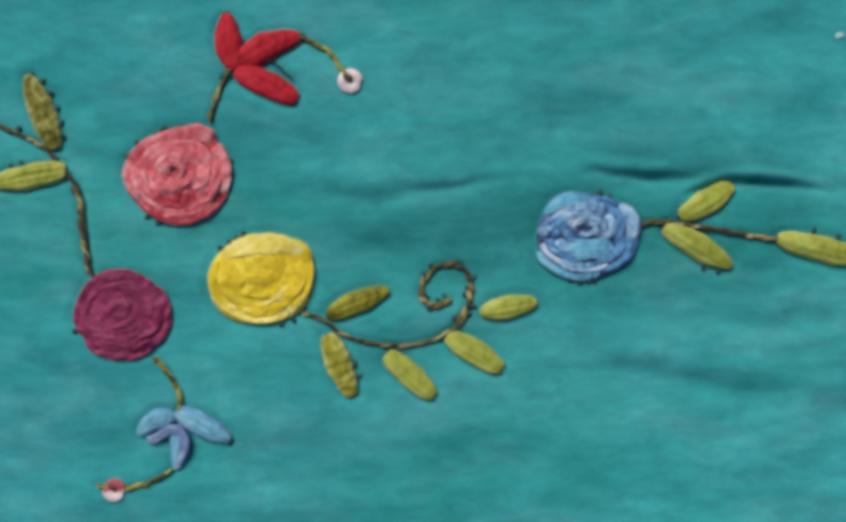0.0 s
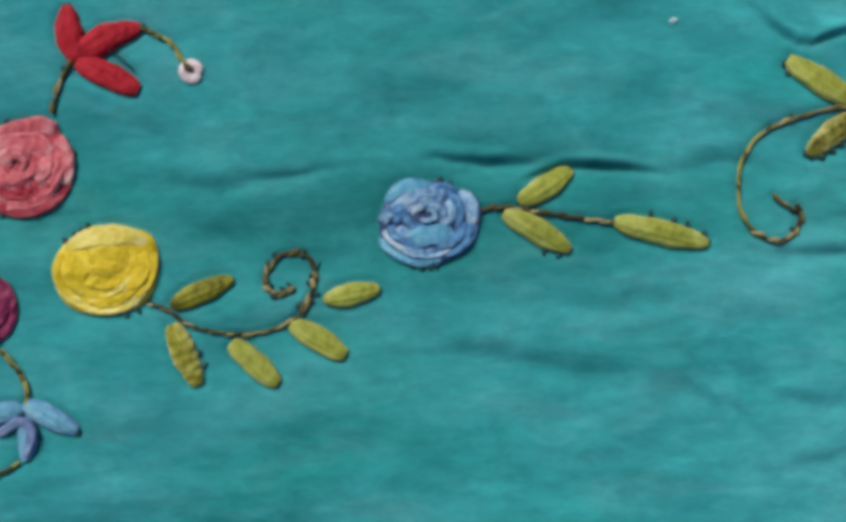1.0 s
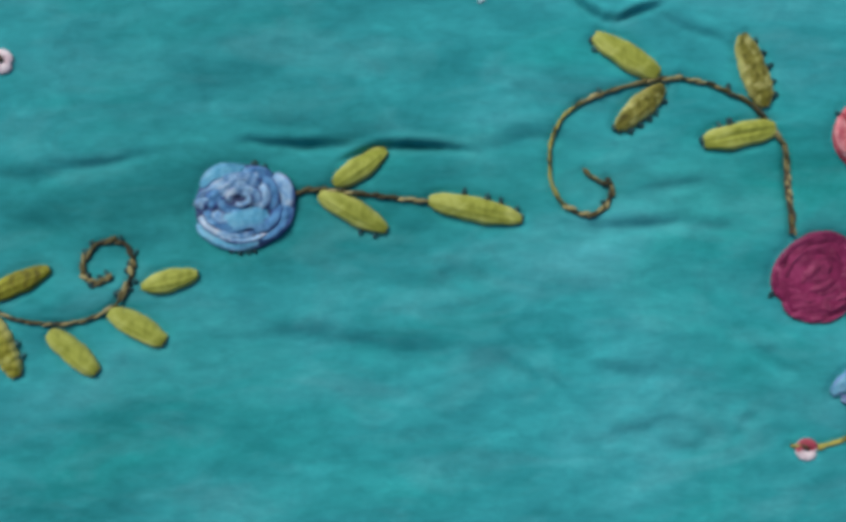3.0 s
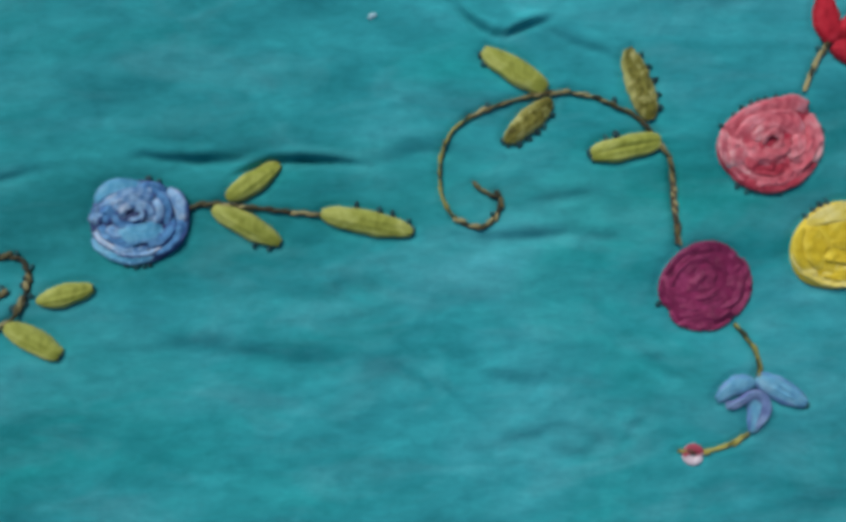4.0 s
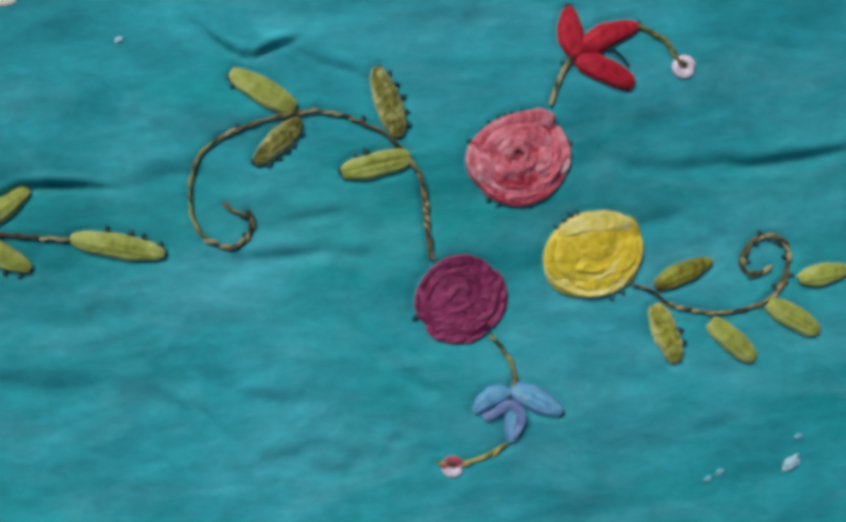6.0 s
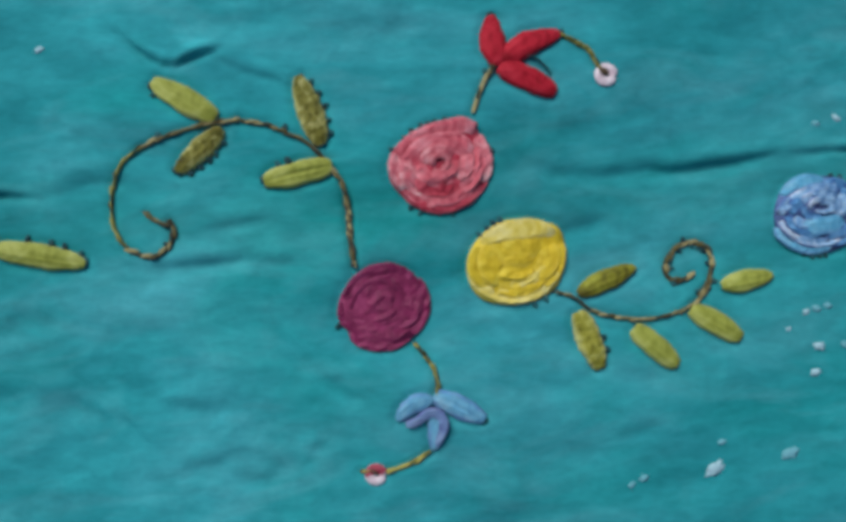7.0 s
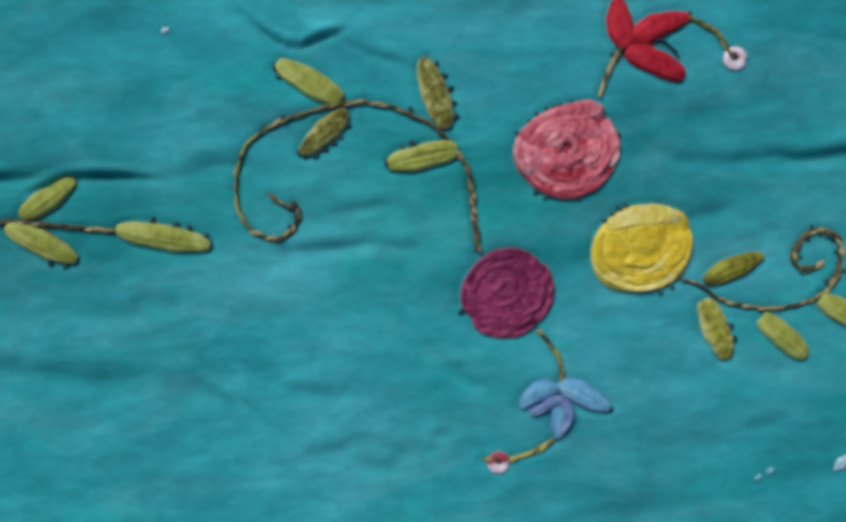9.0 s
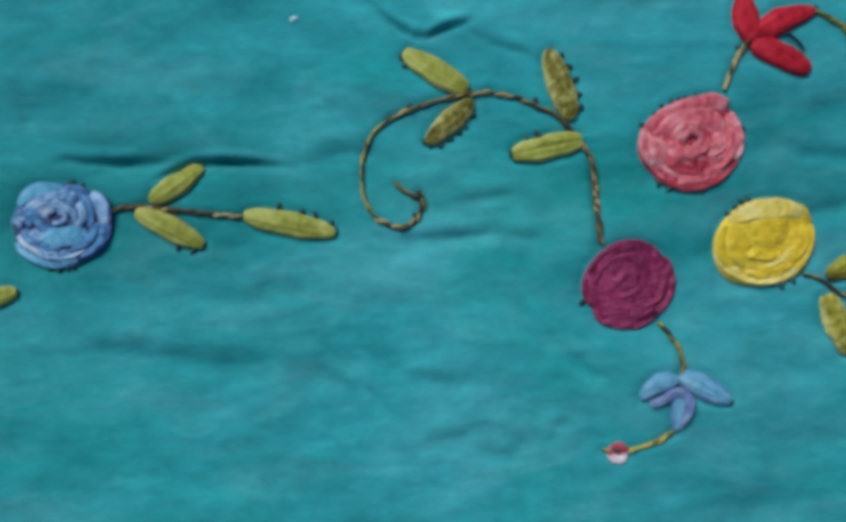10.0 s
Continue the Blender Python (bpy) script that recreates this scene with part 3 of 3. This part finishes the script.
# ---- roses ----
PINK_RIM = Outline(12.4, 10.9, ((53, 0.16, 13), (130, -0.05, 22), (222, -0.08, 25), (315, 0.03, 25)))
YELLOW_RIM = Outline(12.0, 10.4, ((36, 0.17, 20), (326, 0.05, 20), (144, -0.03, 20), (223, 0.06, 25)))
PLUM_RIM = Outline(10.9, 9.7, ((312, 0.07, 22), (214, -0.08, 12), (35, 0.04, 20)))
BLUE_RIM = Outline(11.3, 9.7, ((127, 0.11, 20), (205, 0.04, 10), (306, -0.03, 20)))

def pink_rose(sewn, seed):
    petal = ribbon_rose((-57.7, 20.5), PINK_RIM, PINK, DEEP_PINK, "round rose of wound coral-pink ribbon sewn on teal cloth", "ribbon roses", sewn, seed,
                        [(d, 0.99) for d in (84, 97, 106, 116, 128, 140, 158)] + [(236, 1.03), (250, 1.03), (290, 1.02), (15, 1.04)], (-57.2, 20.8), 0.9, 0.95)
    petal(((11.4, -3.7), (8.0, -7.4), (4.7, -9.2), (0.3, -10.3), (-4.0, -9.0), (-7.4, -6.7), (-9.9, -3.1)), 3.6, 0.4, 1.2, DEEP_PINK)
    petal(((-11.2, 3.6), (-11.5, 0.7), (-10.5, -2.3), (-8.4, -5.7)), 3.4, 0.4, 1.3, PALE_PINK)
    petal(((8.8, 7.0), (10.8, 3.0), (11.3, -1.0), (10.4, -4.7)), 3.4, 0.5, 1.5, PALE_PINK)
    petal(((-8.6, -5.4), (-4.7, -7.9), (0.3, -8.6), (5.4, -7.4), (8.7, -4.4)), 3.6, 0.6, 1.5)
    petal(((-11.2, 3.0), (-6.6, 6.6), (-1.0, 8.8), (4.7, 9.8), (8.6, 8.6)), 3.8, 0.5, 1.7, pucker=0.15, ends=0.2)
    petal(((8.8, 4.4), (9.3, 0.0), (7.9, -4.4), (4.6, -6.6)), 3.4, 0.8, 1.7, pucker=0.6)
    petal(((-9.0, 2.4), (-8.8, -1.0), (-6.8, -4.6), (-2.4, -6.8)), 3.6, 0.8, 1.7, PALE_PINK, pucker=0.6)
    petal(((-6.6, -2.4), (-3.4, -5.4), (1.0, -6.2), (4.7, -4.6)), 3.8, 1.0, 1.7, DEEP_PINK, pucker=0.7)
    petal(((-8.2, 0.6), (-5.2, 4.2), (-0.5, 5.6), (4.4, 5.0), (7.6, 1.8)), 4.8, 0.8, 1.9, pucker=0.25)
    petal(((6.2, 2.6), (6.4, -0.9), (4.0, -3.8)), 3.4, 1.2, 1.9, PALE_PINK, pucker=0.6)
    petal(((-5.6, 0.8), (-4.2, -2.4), (-0.6, -4.0), (3.2, -3.2)), 3.2, 1.3, 1.9, pucker=0.7)
    petal(((-4.9, 0.2), (-3.0, 2.7), (0.3, 3.6), (3.4, 2.2)), 3.0, 1.3, 2.1, PALE_PINK, pucker=0.3)
    petal(((3.6, 1.4), (3.2, -1.4), (0.3, -2.6), (-2.6, -1.4)), 2.4, 1.5, 2.0, pucker=0.5)
    petal(((-1.8, -0.7), (-2.0, 1.3), (0.0, 2.3), (1.7, 1.0), (1.3, -0.6), (-0.3, -1.0)), 1.4, 1.5, 2.5, PALE_PINK)


def yellow_rose(sewn, seed):
    petal = ribbon_rose((-38.4, -2.5), YELLOW_RIM, YELLOW, YELLOW, "plump rose of folded bright yellow ribbon beside a leafy vine", "ribbon roses", sewn, seed,
                        [(112, 1.0), (121, 1.0), (131, 0.99), (143, 1.0), (296, 1.05), (310, 1.03)], (-38.0, -2.6), 0.85, 0.945)
    petal(((-11.2, -0.1), (-10.8, -3.5), (-7.8, -6.5), (-2.7, -8.5), (3.4, -8.2), (8.0, -5.5), (10.5, -1.1)), 3.2, 0.4, 1.3, PALE_YELLOW)
    petal(((10.6, 4.6), (10.7, 0.6), (9.2, -3.6), (5.6, -7.0)), 3.2, 0.5, 1.4)
    petal(((-9.6, 4.4), (-10.6, 0.5), (-9.6, -3.1), (-6.2, -6.0)), 4.0, 0.5, 1.5, pucker=0.2)
    petal(((-5.0, -6.4), (-0.2, -7.2), (4.6, -6.1), (8.6, -2.6)), 2.8, 0.7, 1.6)
    petal(((-6.8, 4.4), (-7.4, 0.8), (-5.8, -2.4), (-2.6, -4.4)), 6.0, 0.7, 1.6, pucker=0.3)
    petal(((7.4, 4.4), (8.2, 0.9), (6.4, -2.4), (2.6, -4.2)), 5.2, 0.8, 1.7, pucker=0.3)
    petal(((-2.0, -5.4), (2.6, -5.0), (6.0, -2.8), (7.8, 0.2)), 2.2, 1.0, 1.7, PALE_YELLOW, pucker=0.5)
    petal(((-4.6, 3.8), (-0.6, 3.4), (3.4, 3.6), (6.4, 3.2)), 5.0, 0.9, 1.8, pucker=0.25)
    petal(((-5.4, -2.4), (-2.0, -2.2), (1.6, -2.8), (4.4, -1.4)), 3.8, 1.1, 1.7, pucker=0.5)
    petal(((-3.6, 0.4), (-0.8, 0.9), (2.0, 0.5), (4.2, 1.4)), 3.2, 1.2, 1.8, pucker=0.4)
    petal(((-9.9, 4.9), (-5.6, 7.0), (0.0, 8.1), (5.7, 8.0), (10.4, 5.9)), 4.9, 0.7, 1.8, PALE_YELLOW, inward=True, pucker=0.12, ends=0.7, tip=0.22)


def plum_rose(sewn, seed):
    petal = ribbon_rose((-69.9, -10.7), PLUM_RIM, PURPLE, PURPLE, "dark plum-purple ribbon rose at the foot of a stem", "ribbon roses", sewn, seed, [(200, 1.03)], (-69.7, -10.7), 0.45, 0.95)
    petal(((-7.2, -4.9), (-5.7, -7.4), (-2.0, -8.7), (2.7, -8.9), (7.0, -7.2)), 3.4, 0.4, 1.2)
    petal(((7.8, 6.2), (10.0, 1.8), (9.6, -2.9), (7.2, -6.7)), 3.8, 0.4, 1.3)
    petal(((-9.4, 2.2), (-9.4, -1.2), (-7.4, -4.6)), 3.8, 0.4, 1.3)
    petal(((-9.4, 1.1), (-7.0, 5.5), (-2.7, 8.3), (2.3, 8.6), (7.4, 6.3)), 4.0, 0.5, 1.5, pucker=0.3)
    petal(((-7.6, -4.0), (-3.4, -6.2), (2.0, -6.7), (7.6, -4.4)), 3.6, 0.6, 1.6, pucker=0.5)
    petal(((6.6, 4.9), (7.8, 1.4), (6.6, -2.2), (3.0, -4.4)), 5.0, 0.7, 1.6, pucker=0.6)
    petal(((-7.6, -1.6), (-3.8, -3.8), (1.4, -3.8), (5.4, -1.4)), 4.2, 0.8, 1.6, pucker=0.5)
    petal(((-7.2, -0.9), (-5.0, 2.9), (-1.0, 5.4), (4.4, 5.4)), 4.6, 0.8, 1.8, pucker=0.5)
    petal(((-4.6, -1.8), (-1.6, 1.3), (2.2, 3.0), (6.0, 2.4)), 4.4, 1.1, 1.9, pucker=0.6)
    petal(((-3.6, -2.2), (0.4, -1.6), (4.0, 0.4)), 3.4, 1.2, 1.8, pucker=0.5)


def blue_rose(sewn, seed, where):
    petal = ribbon_rose((33.8, 7.1), BLUE_RIM, BLUE, GAP_SHADE, "light blue and violet ribbon rose " + where, "ribbon roses", sewn, seed, [(75, 1.0), (62, 1.0), (250, 1.0), (262, 1.01), (272, 1.01), (280, 1.01)], (33.7, 7.7), 1.0, 0.93)
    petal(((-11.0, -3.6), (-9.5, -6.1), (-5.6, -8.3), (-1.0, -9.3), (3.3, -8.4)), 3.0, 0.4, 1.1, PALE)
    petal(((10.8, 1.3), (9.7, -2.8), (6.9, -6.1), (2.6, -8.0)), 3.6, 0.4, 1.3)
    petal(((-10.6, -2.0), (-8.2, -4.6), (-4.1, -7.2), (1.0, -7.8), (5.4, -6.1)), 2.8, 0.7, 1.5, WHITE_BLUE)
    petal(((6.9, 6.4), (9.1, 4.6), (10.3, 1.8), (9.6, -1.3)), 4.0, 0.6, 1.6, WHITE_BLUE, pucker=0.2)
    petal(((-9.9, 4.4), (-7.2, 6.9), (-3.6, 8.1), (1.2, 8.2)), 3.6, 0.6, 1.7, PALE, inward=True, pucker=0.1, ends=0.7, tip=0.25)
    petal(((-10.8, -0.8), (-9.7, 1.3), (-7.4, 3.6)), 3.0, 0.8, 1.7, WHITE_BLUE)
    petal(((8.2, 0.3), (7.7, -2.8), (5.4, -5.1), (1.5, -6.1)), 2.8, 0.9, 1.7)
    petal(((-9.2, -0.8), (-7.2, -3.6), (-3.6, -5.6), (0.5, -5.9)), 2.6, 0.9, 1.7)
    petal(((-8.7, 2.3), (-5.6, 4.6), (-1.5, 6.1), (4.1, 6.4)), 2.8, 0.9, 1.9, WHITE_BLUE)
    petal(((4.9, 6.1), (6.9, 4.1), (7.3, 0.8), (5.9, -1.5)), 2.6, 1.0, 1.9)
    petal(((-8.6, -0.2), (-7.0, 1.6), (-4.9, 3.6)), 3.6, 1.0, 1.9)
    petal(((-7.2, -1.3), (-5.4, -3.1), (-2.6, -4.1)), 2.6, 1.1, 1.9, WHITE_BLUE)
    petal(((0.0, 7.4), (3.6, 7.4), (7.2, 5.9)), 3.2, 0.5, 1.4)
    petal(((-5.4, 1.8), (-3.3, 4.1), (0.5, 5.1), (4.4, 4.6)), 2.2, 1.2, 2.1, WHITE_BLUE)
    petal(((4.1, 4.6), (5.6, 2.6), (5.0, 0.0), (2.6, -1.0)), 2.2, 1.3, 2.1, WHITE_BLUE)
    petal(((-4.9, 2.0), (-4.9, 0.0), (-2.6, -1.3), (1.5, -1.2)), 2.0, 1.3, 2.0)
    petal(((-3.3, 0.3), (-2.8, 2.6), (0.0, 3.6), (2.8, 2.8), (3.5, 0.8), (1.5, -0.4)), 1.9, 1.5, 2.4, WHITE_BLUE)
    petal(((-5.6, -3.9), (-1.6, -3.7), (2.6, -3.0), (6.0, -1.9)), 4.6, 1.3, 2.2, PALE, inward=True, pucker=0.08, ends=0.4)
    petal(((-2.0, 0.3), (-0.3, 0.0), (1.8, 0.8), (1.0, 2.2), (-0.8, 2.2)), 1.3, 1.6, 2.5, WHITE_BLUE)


def spray(sewn, seed):
    """Pink, yellow and plum roses with the sprigs and florets that grow from them."""
    pink_rose(sewn, seed)
    yellow_rose(sewn, seed + 2)
    plum_rose(second_plum if sewn is second else sewn, seed + 4)

    # blue floret below the plum rose
    ob = thing("floret", sewn(-57, -34), "small blue three-petalled ribbon floret on an olive stem", "flower", "ribbon florets")
    stem([(-62.2, -20.1), (-59.8, -22.9), (-57.3, -26.4), (-56.3, -30.0), (-56.6, -32.6)], ob, sewn, 1.3, OLIVE_STITCH)
    stem([(-57.6, -45.2), (-62.6, -47.8), (-67.8, -49.1)], ob, sewn, 1.3, OLIVE_STITCH)
    stem([(-71.5, -48.9), (-74.2, -48.6)], ob, sewn, 1.0, OLIVE_STITCH)
    leaf((-57.0, -33.2), (-65.9, -37.3), 4.6, ob, FLORET, sewn, 3, 0.5, name="petal", high=1.2, bend=-1.1)
    leaf((-57.4, -35.0), (-56.6, -44.8), 4.3, ob, FLORET, sewn, 5, 0.35, 0.03, name="petal", high=1.3, bend=0.8)
    fold(((-6.6, -2.9), (-4.2, -2.3), (-0.4, -0.2), (2.2, -2.4), (1.8, -5.6), (0.4, -8.4)), 2.3, 0.8, 2.1, VIOLET, ob, (-57.0, -35.6), sewn, 5.5, pucker=0.3)
    leaf((-57.2, -32.2), (-45.0, -38.4), 5.1, ob, FLORET, sewn, 7, 0.36, name="petal", high=1.3, stubs=((1.015, -0.1), (1.0, -0.3)))
    sequin((-70.3, -49.5), 2.6, "small sequin, half rose-red and half white, at a stem's end", PEARL, sewn, ROSE_SHELL)

    # red floret above the pink rose
    ob = thing("floret", sewn(-44, 45), "bright red floret with three ribbon petals above the pink rose", "flower", "ribbon florets")
    stem([(-45.0, 44.6), (-48.0, 39.2), (-49.9, 32.9)], ob, sewn, 1.4, STITCH, knots=0.3)
    stem([(-29.6, 51.6), (-25.7, 49.4), (-22.7, 47.6), (-20.8, 44.5), (-19.2, 42.2)], ob, sewn, 1.3, OLIVE_STITCH)
    leaf((-44.4, 43.9), (-46.4, 56.6), 6.2, ob, RED, sewn, 2, 0.45, name="petal", bend=0.5, stubs=((1.02, 0.1), (1.0, -0.3)), high=1.5, crease=0.05, hem=0.1)
    leaf((-44.6, 45.0), (-29.7, 51.9), 6.4, ob, RED, sewn, 4, 0.55, name="petal", bend=0.9, stubs=((1.015, -0.1),), high=1.5, crease=0.05, hem=0.1)
    leaf((-44.2, 43.9), (-30.3, 37.2), 6.0, ob, RED, sewn, 6, 0.34, name="petal", bend=0.4, high=1.5, crease=0.05, hem=0.1)
    stem([(-37, 46.4), (-34, 44.6), (-31.5, 41.8)], ob, sewn, 0.45, STUB_MESH, 1.7)
    sequin((-18.4, 41.4), 2.8, "pearly white shell sequin with a hole at a stem's end", PEARL, sewn)

    # curling vine beside the yellow rose
    ob = thing("vine", sewn(-8, -14), "curling brown-green vine with five olive ribbon leaves beside the yellow rose", "embroidered vine", "embroidered sprigs")
    stem([(-28.7, -9.8), (-24.1, -11.4), (-21.7, -13.3), (-18.1, -15.3), (-12.1, -16.6), (-6.1, -16.9), (-0.1, -15.7), (4.6, -13.3), (7.5, -9.7)], ob, sewn, 1.1)
    stem([(5.4, -12.0), (7.4, -9.0), (8.5, -5.6), (8.3, -2.4), (6.6, 0.2), (3.4, 0.9), (0.4, 0.0), (-1.8, -2.6), (-2.6, -5.4), (-1.2, -7.7), (1.5, -8.0), (4.2, -7.0)], ob, sewn, 1.55, knots=0.75, slant=24)
    leaf((-23.4, -10.6), (-9.6, -4.8), 5.2, ob, DARK_LEAF, sewn, 11, 0.5, bend=0.4)
    leaf((-23.3, -14.6), (-17.6, -28.2), 5.5, ob, GATHERED_LEAF, sewn, 12, 0.34, 0.03, ((0.55, 1), (0.75, 1), (0.97, 0.4)), scallop=6)
    leaf((-10.1, -18.8), (0.4, -27.9), 5.5, ob, LEAF, sewn, 13, 0.32, 0.02, stubs=((0.03, 0.3),))
    leaf((3.2, -14.7), (15.3, -21.8), 5.4, ob, LEAF, sewn, 14, 0.3, 0.02)
    leaf((10.5, -9.6), (22.9, -7.2), 5.2, ob, LEAF, sewn, 15, 0.48)


def scroll(sewn, whole):
    """The scrolling stem above the plum rose. Only its right end belongs to the first spray."""
    line = [(114.4, 5.8), (112.2, 3.1), (108.6, 2.4), (104.5, 4.3), (102.0, 8.6), (101.5, 14.0), (102.4, 19.9), (105.2, 24.6), (108.8, 27.1), (113.6, 29.0), (119.6, 30.6),
            (125.6, 31.6), (131.5, 31.8), (137.4, 30.3), (142.1, 27.9), (146.2, 25.6), (149.1, 22.5), (151.5, 18.9), (153.6, 15.8), (154.3, 11.0), (154.3, 3.9), (154.7, -3.6)]
    label = "scrolling brown stem with four olive ribbon leaves above the plum rose" if whole else "brown stem with two olive ribbon leaves above the plum rose"
    ob = thing("scroll", sewn(150, 22), label, "embroidered vine", "embroidered sprigs")
    if whole:
        stem([(109.2, 12.4), (110.8, 10.6), (114.0, 8.9)], ob, sewn, 1.2, STITCH)
        stem([(114.0, 10.4), (115.0, 8.4)] + line[:4], ob, sewn, 1.45, knots=0.4, slant=22)
        stem(line[3:9], ob, sewn, 0.95, OLIVE_STITCH, slant=18)
        stem(line[8:13], ob, sewn, 1.15, knots=0.1)
        stem(line[12:20], ob, sewn, 1.2, knots=0.12)
        leaf((126.3, 32.6), (112.6, 42.1), 6.2, ob, LEAF, sewn, 21, 0.36, stubs=((0.99, 0.5), (0.98, -0.4), (0.9, 1)))
        leaf((127.4, 30.2), (116.5, 21.0), 5.2, ob, WORN_LEAF, sewn, 22, 0.5, 0.03, ((0.35, 1), (0.5, 1), (0.68, 1), (0.85, 1), (0.97, 0.4), (1.0, -0.4), (0.15, 1)), scallop=6)
    else:
        stem([(131.5, 31.8)] + line[13:20], ob, sewn, 1.25, knots=0.12)
    stem(line[18:], ob, sewn, 1.45, STITCH, slant=20)
    stem(line[19:], ob, sewn, 1.5, KNOT_STITCH, slant=20)
    leaf((149.6, 24.6), (145.4, 41.0), 6.0, ob, WORN_LEAF, sewn, 23, 0.48, 0.04, scallop=7, stubs=((0.3, -1), (0.5, -1), (0.7, -1), (0.88, -1), (0.99, -0.4), (0.12, -1)))
    leaf((151.6, 19.9), (135.9, 17.4), 5.6, ob, LEAF, sewn, 24, 0.3, crease=0.45, stubs=((0.985, 0.3), (1.0, 0.0), (1.02, -0.2), (0.99, -0.4), (0.6, -1), (0.75, -1)))


spray(same, 1)
spray(second, 1)
scroll(first_scroll, False)
scroll(same, True)
blue_rose(same, 9, "beside a leafy sprig")
blue_rose(second, 9, "at the cloth's cut edge")

# sprig beside the first blue rose
sprig = thing("sprig", (62, 9), "straight brown sprig with three olive ribbon leaves beside the blue rose", "embroidered sprig", "embroidered sprigs")
stem([(44.6, 9.7), (48.8, 10.4), (52.3, 10.2), (58.3, 9.2), (64.2, 8.3), (70.1, 7.3), (75.4, 6.7)], sprig, same, 1.3)
leaf((53.7, 11.3), (65.6, 18.7), 5.7, sprig, LEAF, same, 31, 0.5, stubs=((0.02, 0.5), (0.04, -0.8)))
leaf((50.4, 9.4), (65.0, 0.9), 5.5, sprig, LEAF, same, 32, 0.42, stubs=((0.7, -1), (0.9, -1)))
leaf((74.5, 7.1), (94.8, 2.0), 5.7, sprig, LEAF, same, 33, 0.45, stubs=((0.35, 1), (0.6, 1), (0.75, 1), (0.93, 1), (0.99, 0.3)))


# ---- flecks of lint and a row of cream stitches ----
def fleck(x, y, size, mat, label, seed):
    bm = bmesh.new()
    bmesh.ops.create_icosphere(bm, subdivisions=3, radius=1.0)
    for v in bm.verts:
        k = 1 + 0.55 * noise.noise(v.co * 1.7 + Vector((seed * 5.1, 0, 0))) + 0.5 * noise.noise(v.co * 4.5 + Vector((seed, 3, 0)))
        v.co = Vector((v.co.x * k * size, v.co.y * k * size * 0.8, v.co.z * k * min(0.3, 0.25 * size)))
    me = bpy.data.meshes.new("lint_fleck")
    bm.to_mesh(me)
    bm.free()
    me.polygons.foreach_set("use_smooth", [True] * len(me.polygons))
    me.materials.append(mat)
    ob = new("lint_fleck", me)
    ob.matrix_world = Matrix.LocRotScale((x * MM, y * MM, (float(lie(x, y)) + 0.1) * MM), Euler((0, 0, 0.6 * math.sin(seed * 1.3))), (1.1 * MM, 0.85 * MM, MM))
    tagged(ob, label, "lint", "lint on the cloth")


for n, (x, y, size, bright) in enumerate((
        (235.1, -57.7, 2.0, 1), (252.9, -55.7, 1.8, 0), (262.4, -31.5, 1.25, 1), (269.0, -31.6, 1.2, 0), (260.9, -37.5, 1.1, 1), (259.9, -23.0, 0.75, 1), (255.3, -26.7, 0.6, 1),
        (262.5, -22.5, 1.0, 0), (265.3, -22.0, 0.9, 0), (237.0, -51.6, 0.9, 0), (214.8, -59.6, 0.9, 0), (217.6, -58.4, 1.0, 0), (271.8, 22.3, 0.9, 1), (266.6, 21.3, 0.9, 0), (88.0, 51.0, 0.85, 1),
        (281.0, 29.5, 0.7, 0))):
    fleck(x, y, size, LINT if bright else FAINT_LINT, "small white fleck of lint on teal cloth" if bright else "thin half-clear fleck of lint on teal cloth", n + 1)

row = thing("stitch_row", (34, 60.4), "row of short cream thread stitches on teal cloth", "embroidery")
for x, y in ((18.5, 60.7), (24.4, 60.35), (32.3, 60.25), (39.0, 60.35), (43.6, 60.25), (49.5, 60.6), (63.9, 60.9)):
    lay(CREAM_STITCH, "stitch", (x, y), 4, (5.0, 1.7, 0.35), row, 0.12)

# the sheet itself, drawn in by all that is sewn to it
cloth()
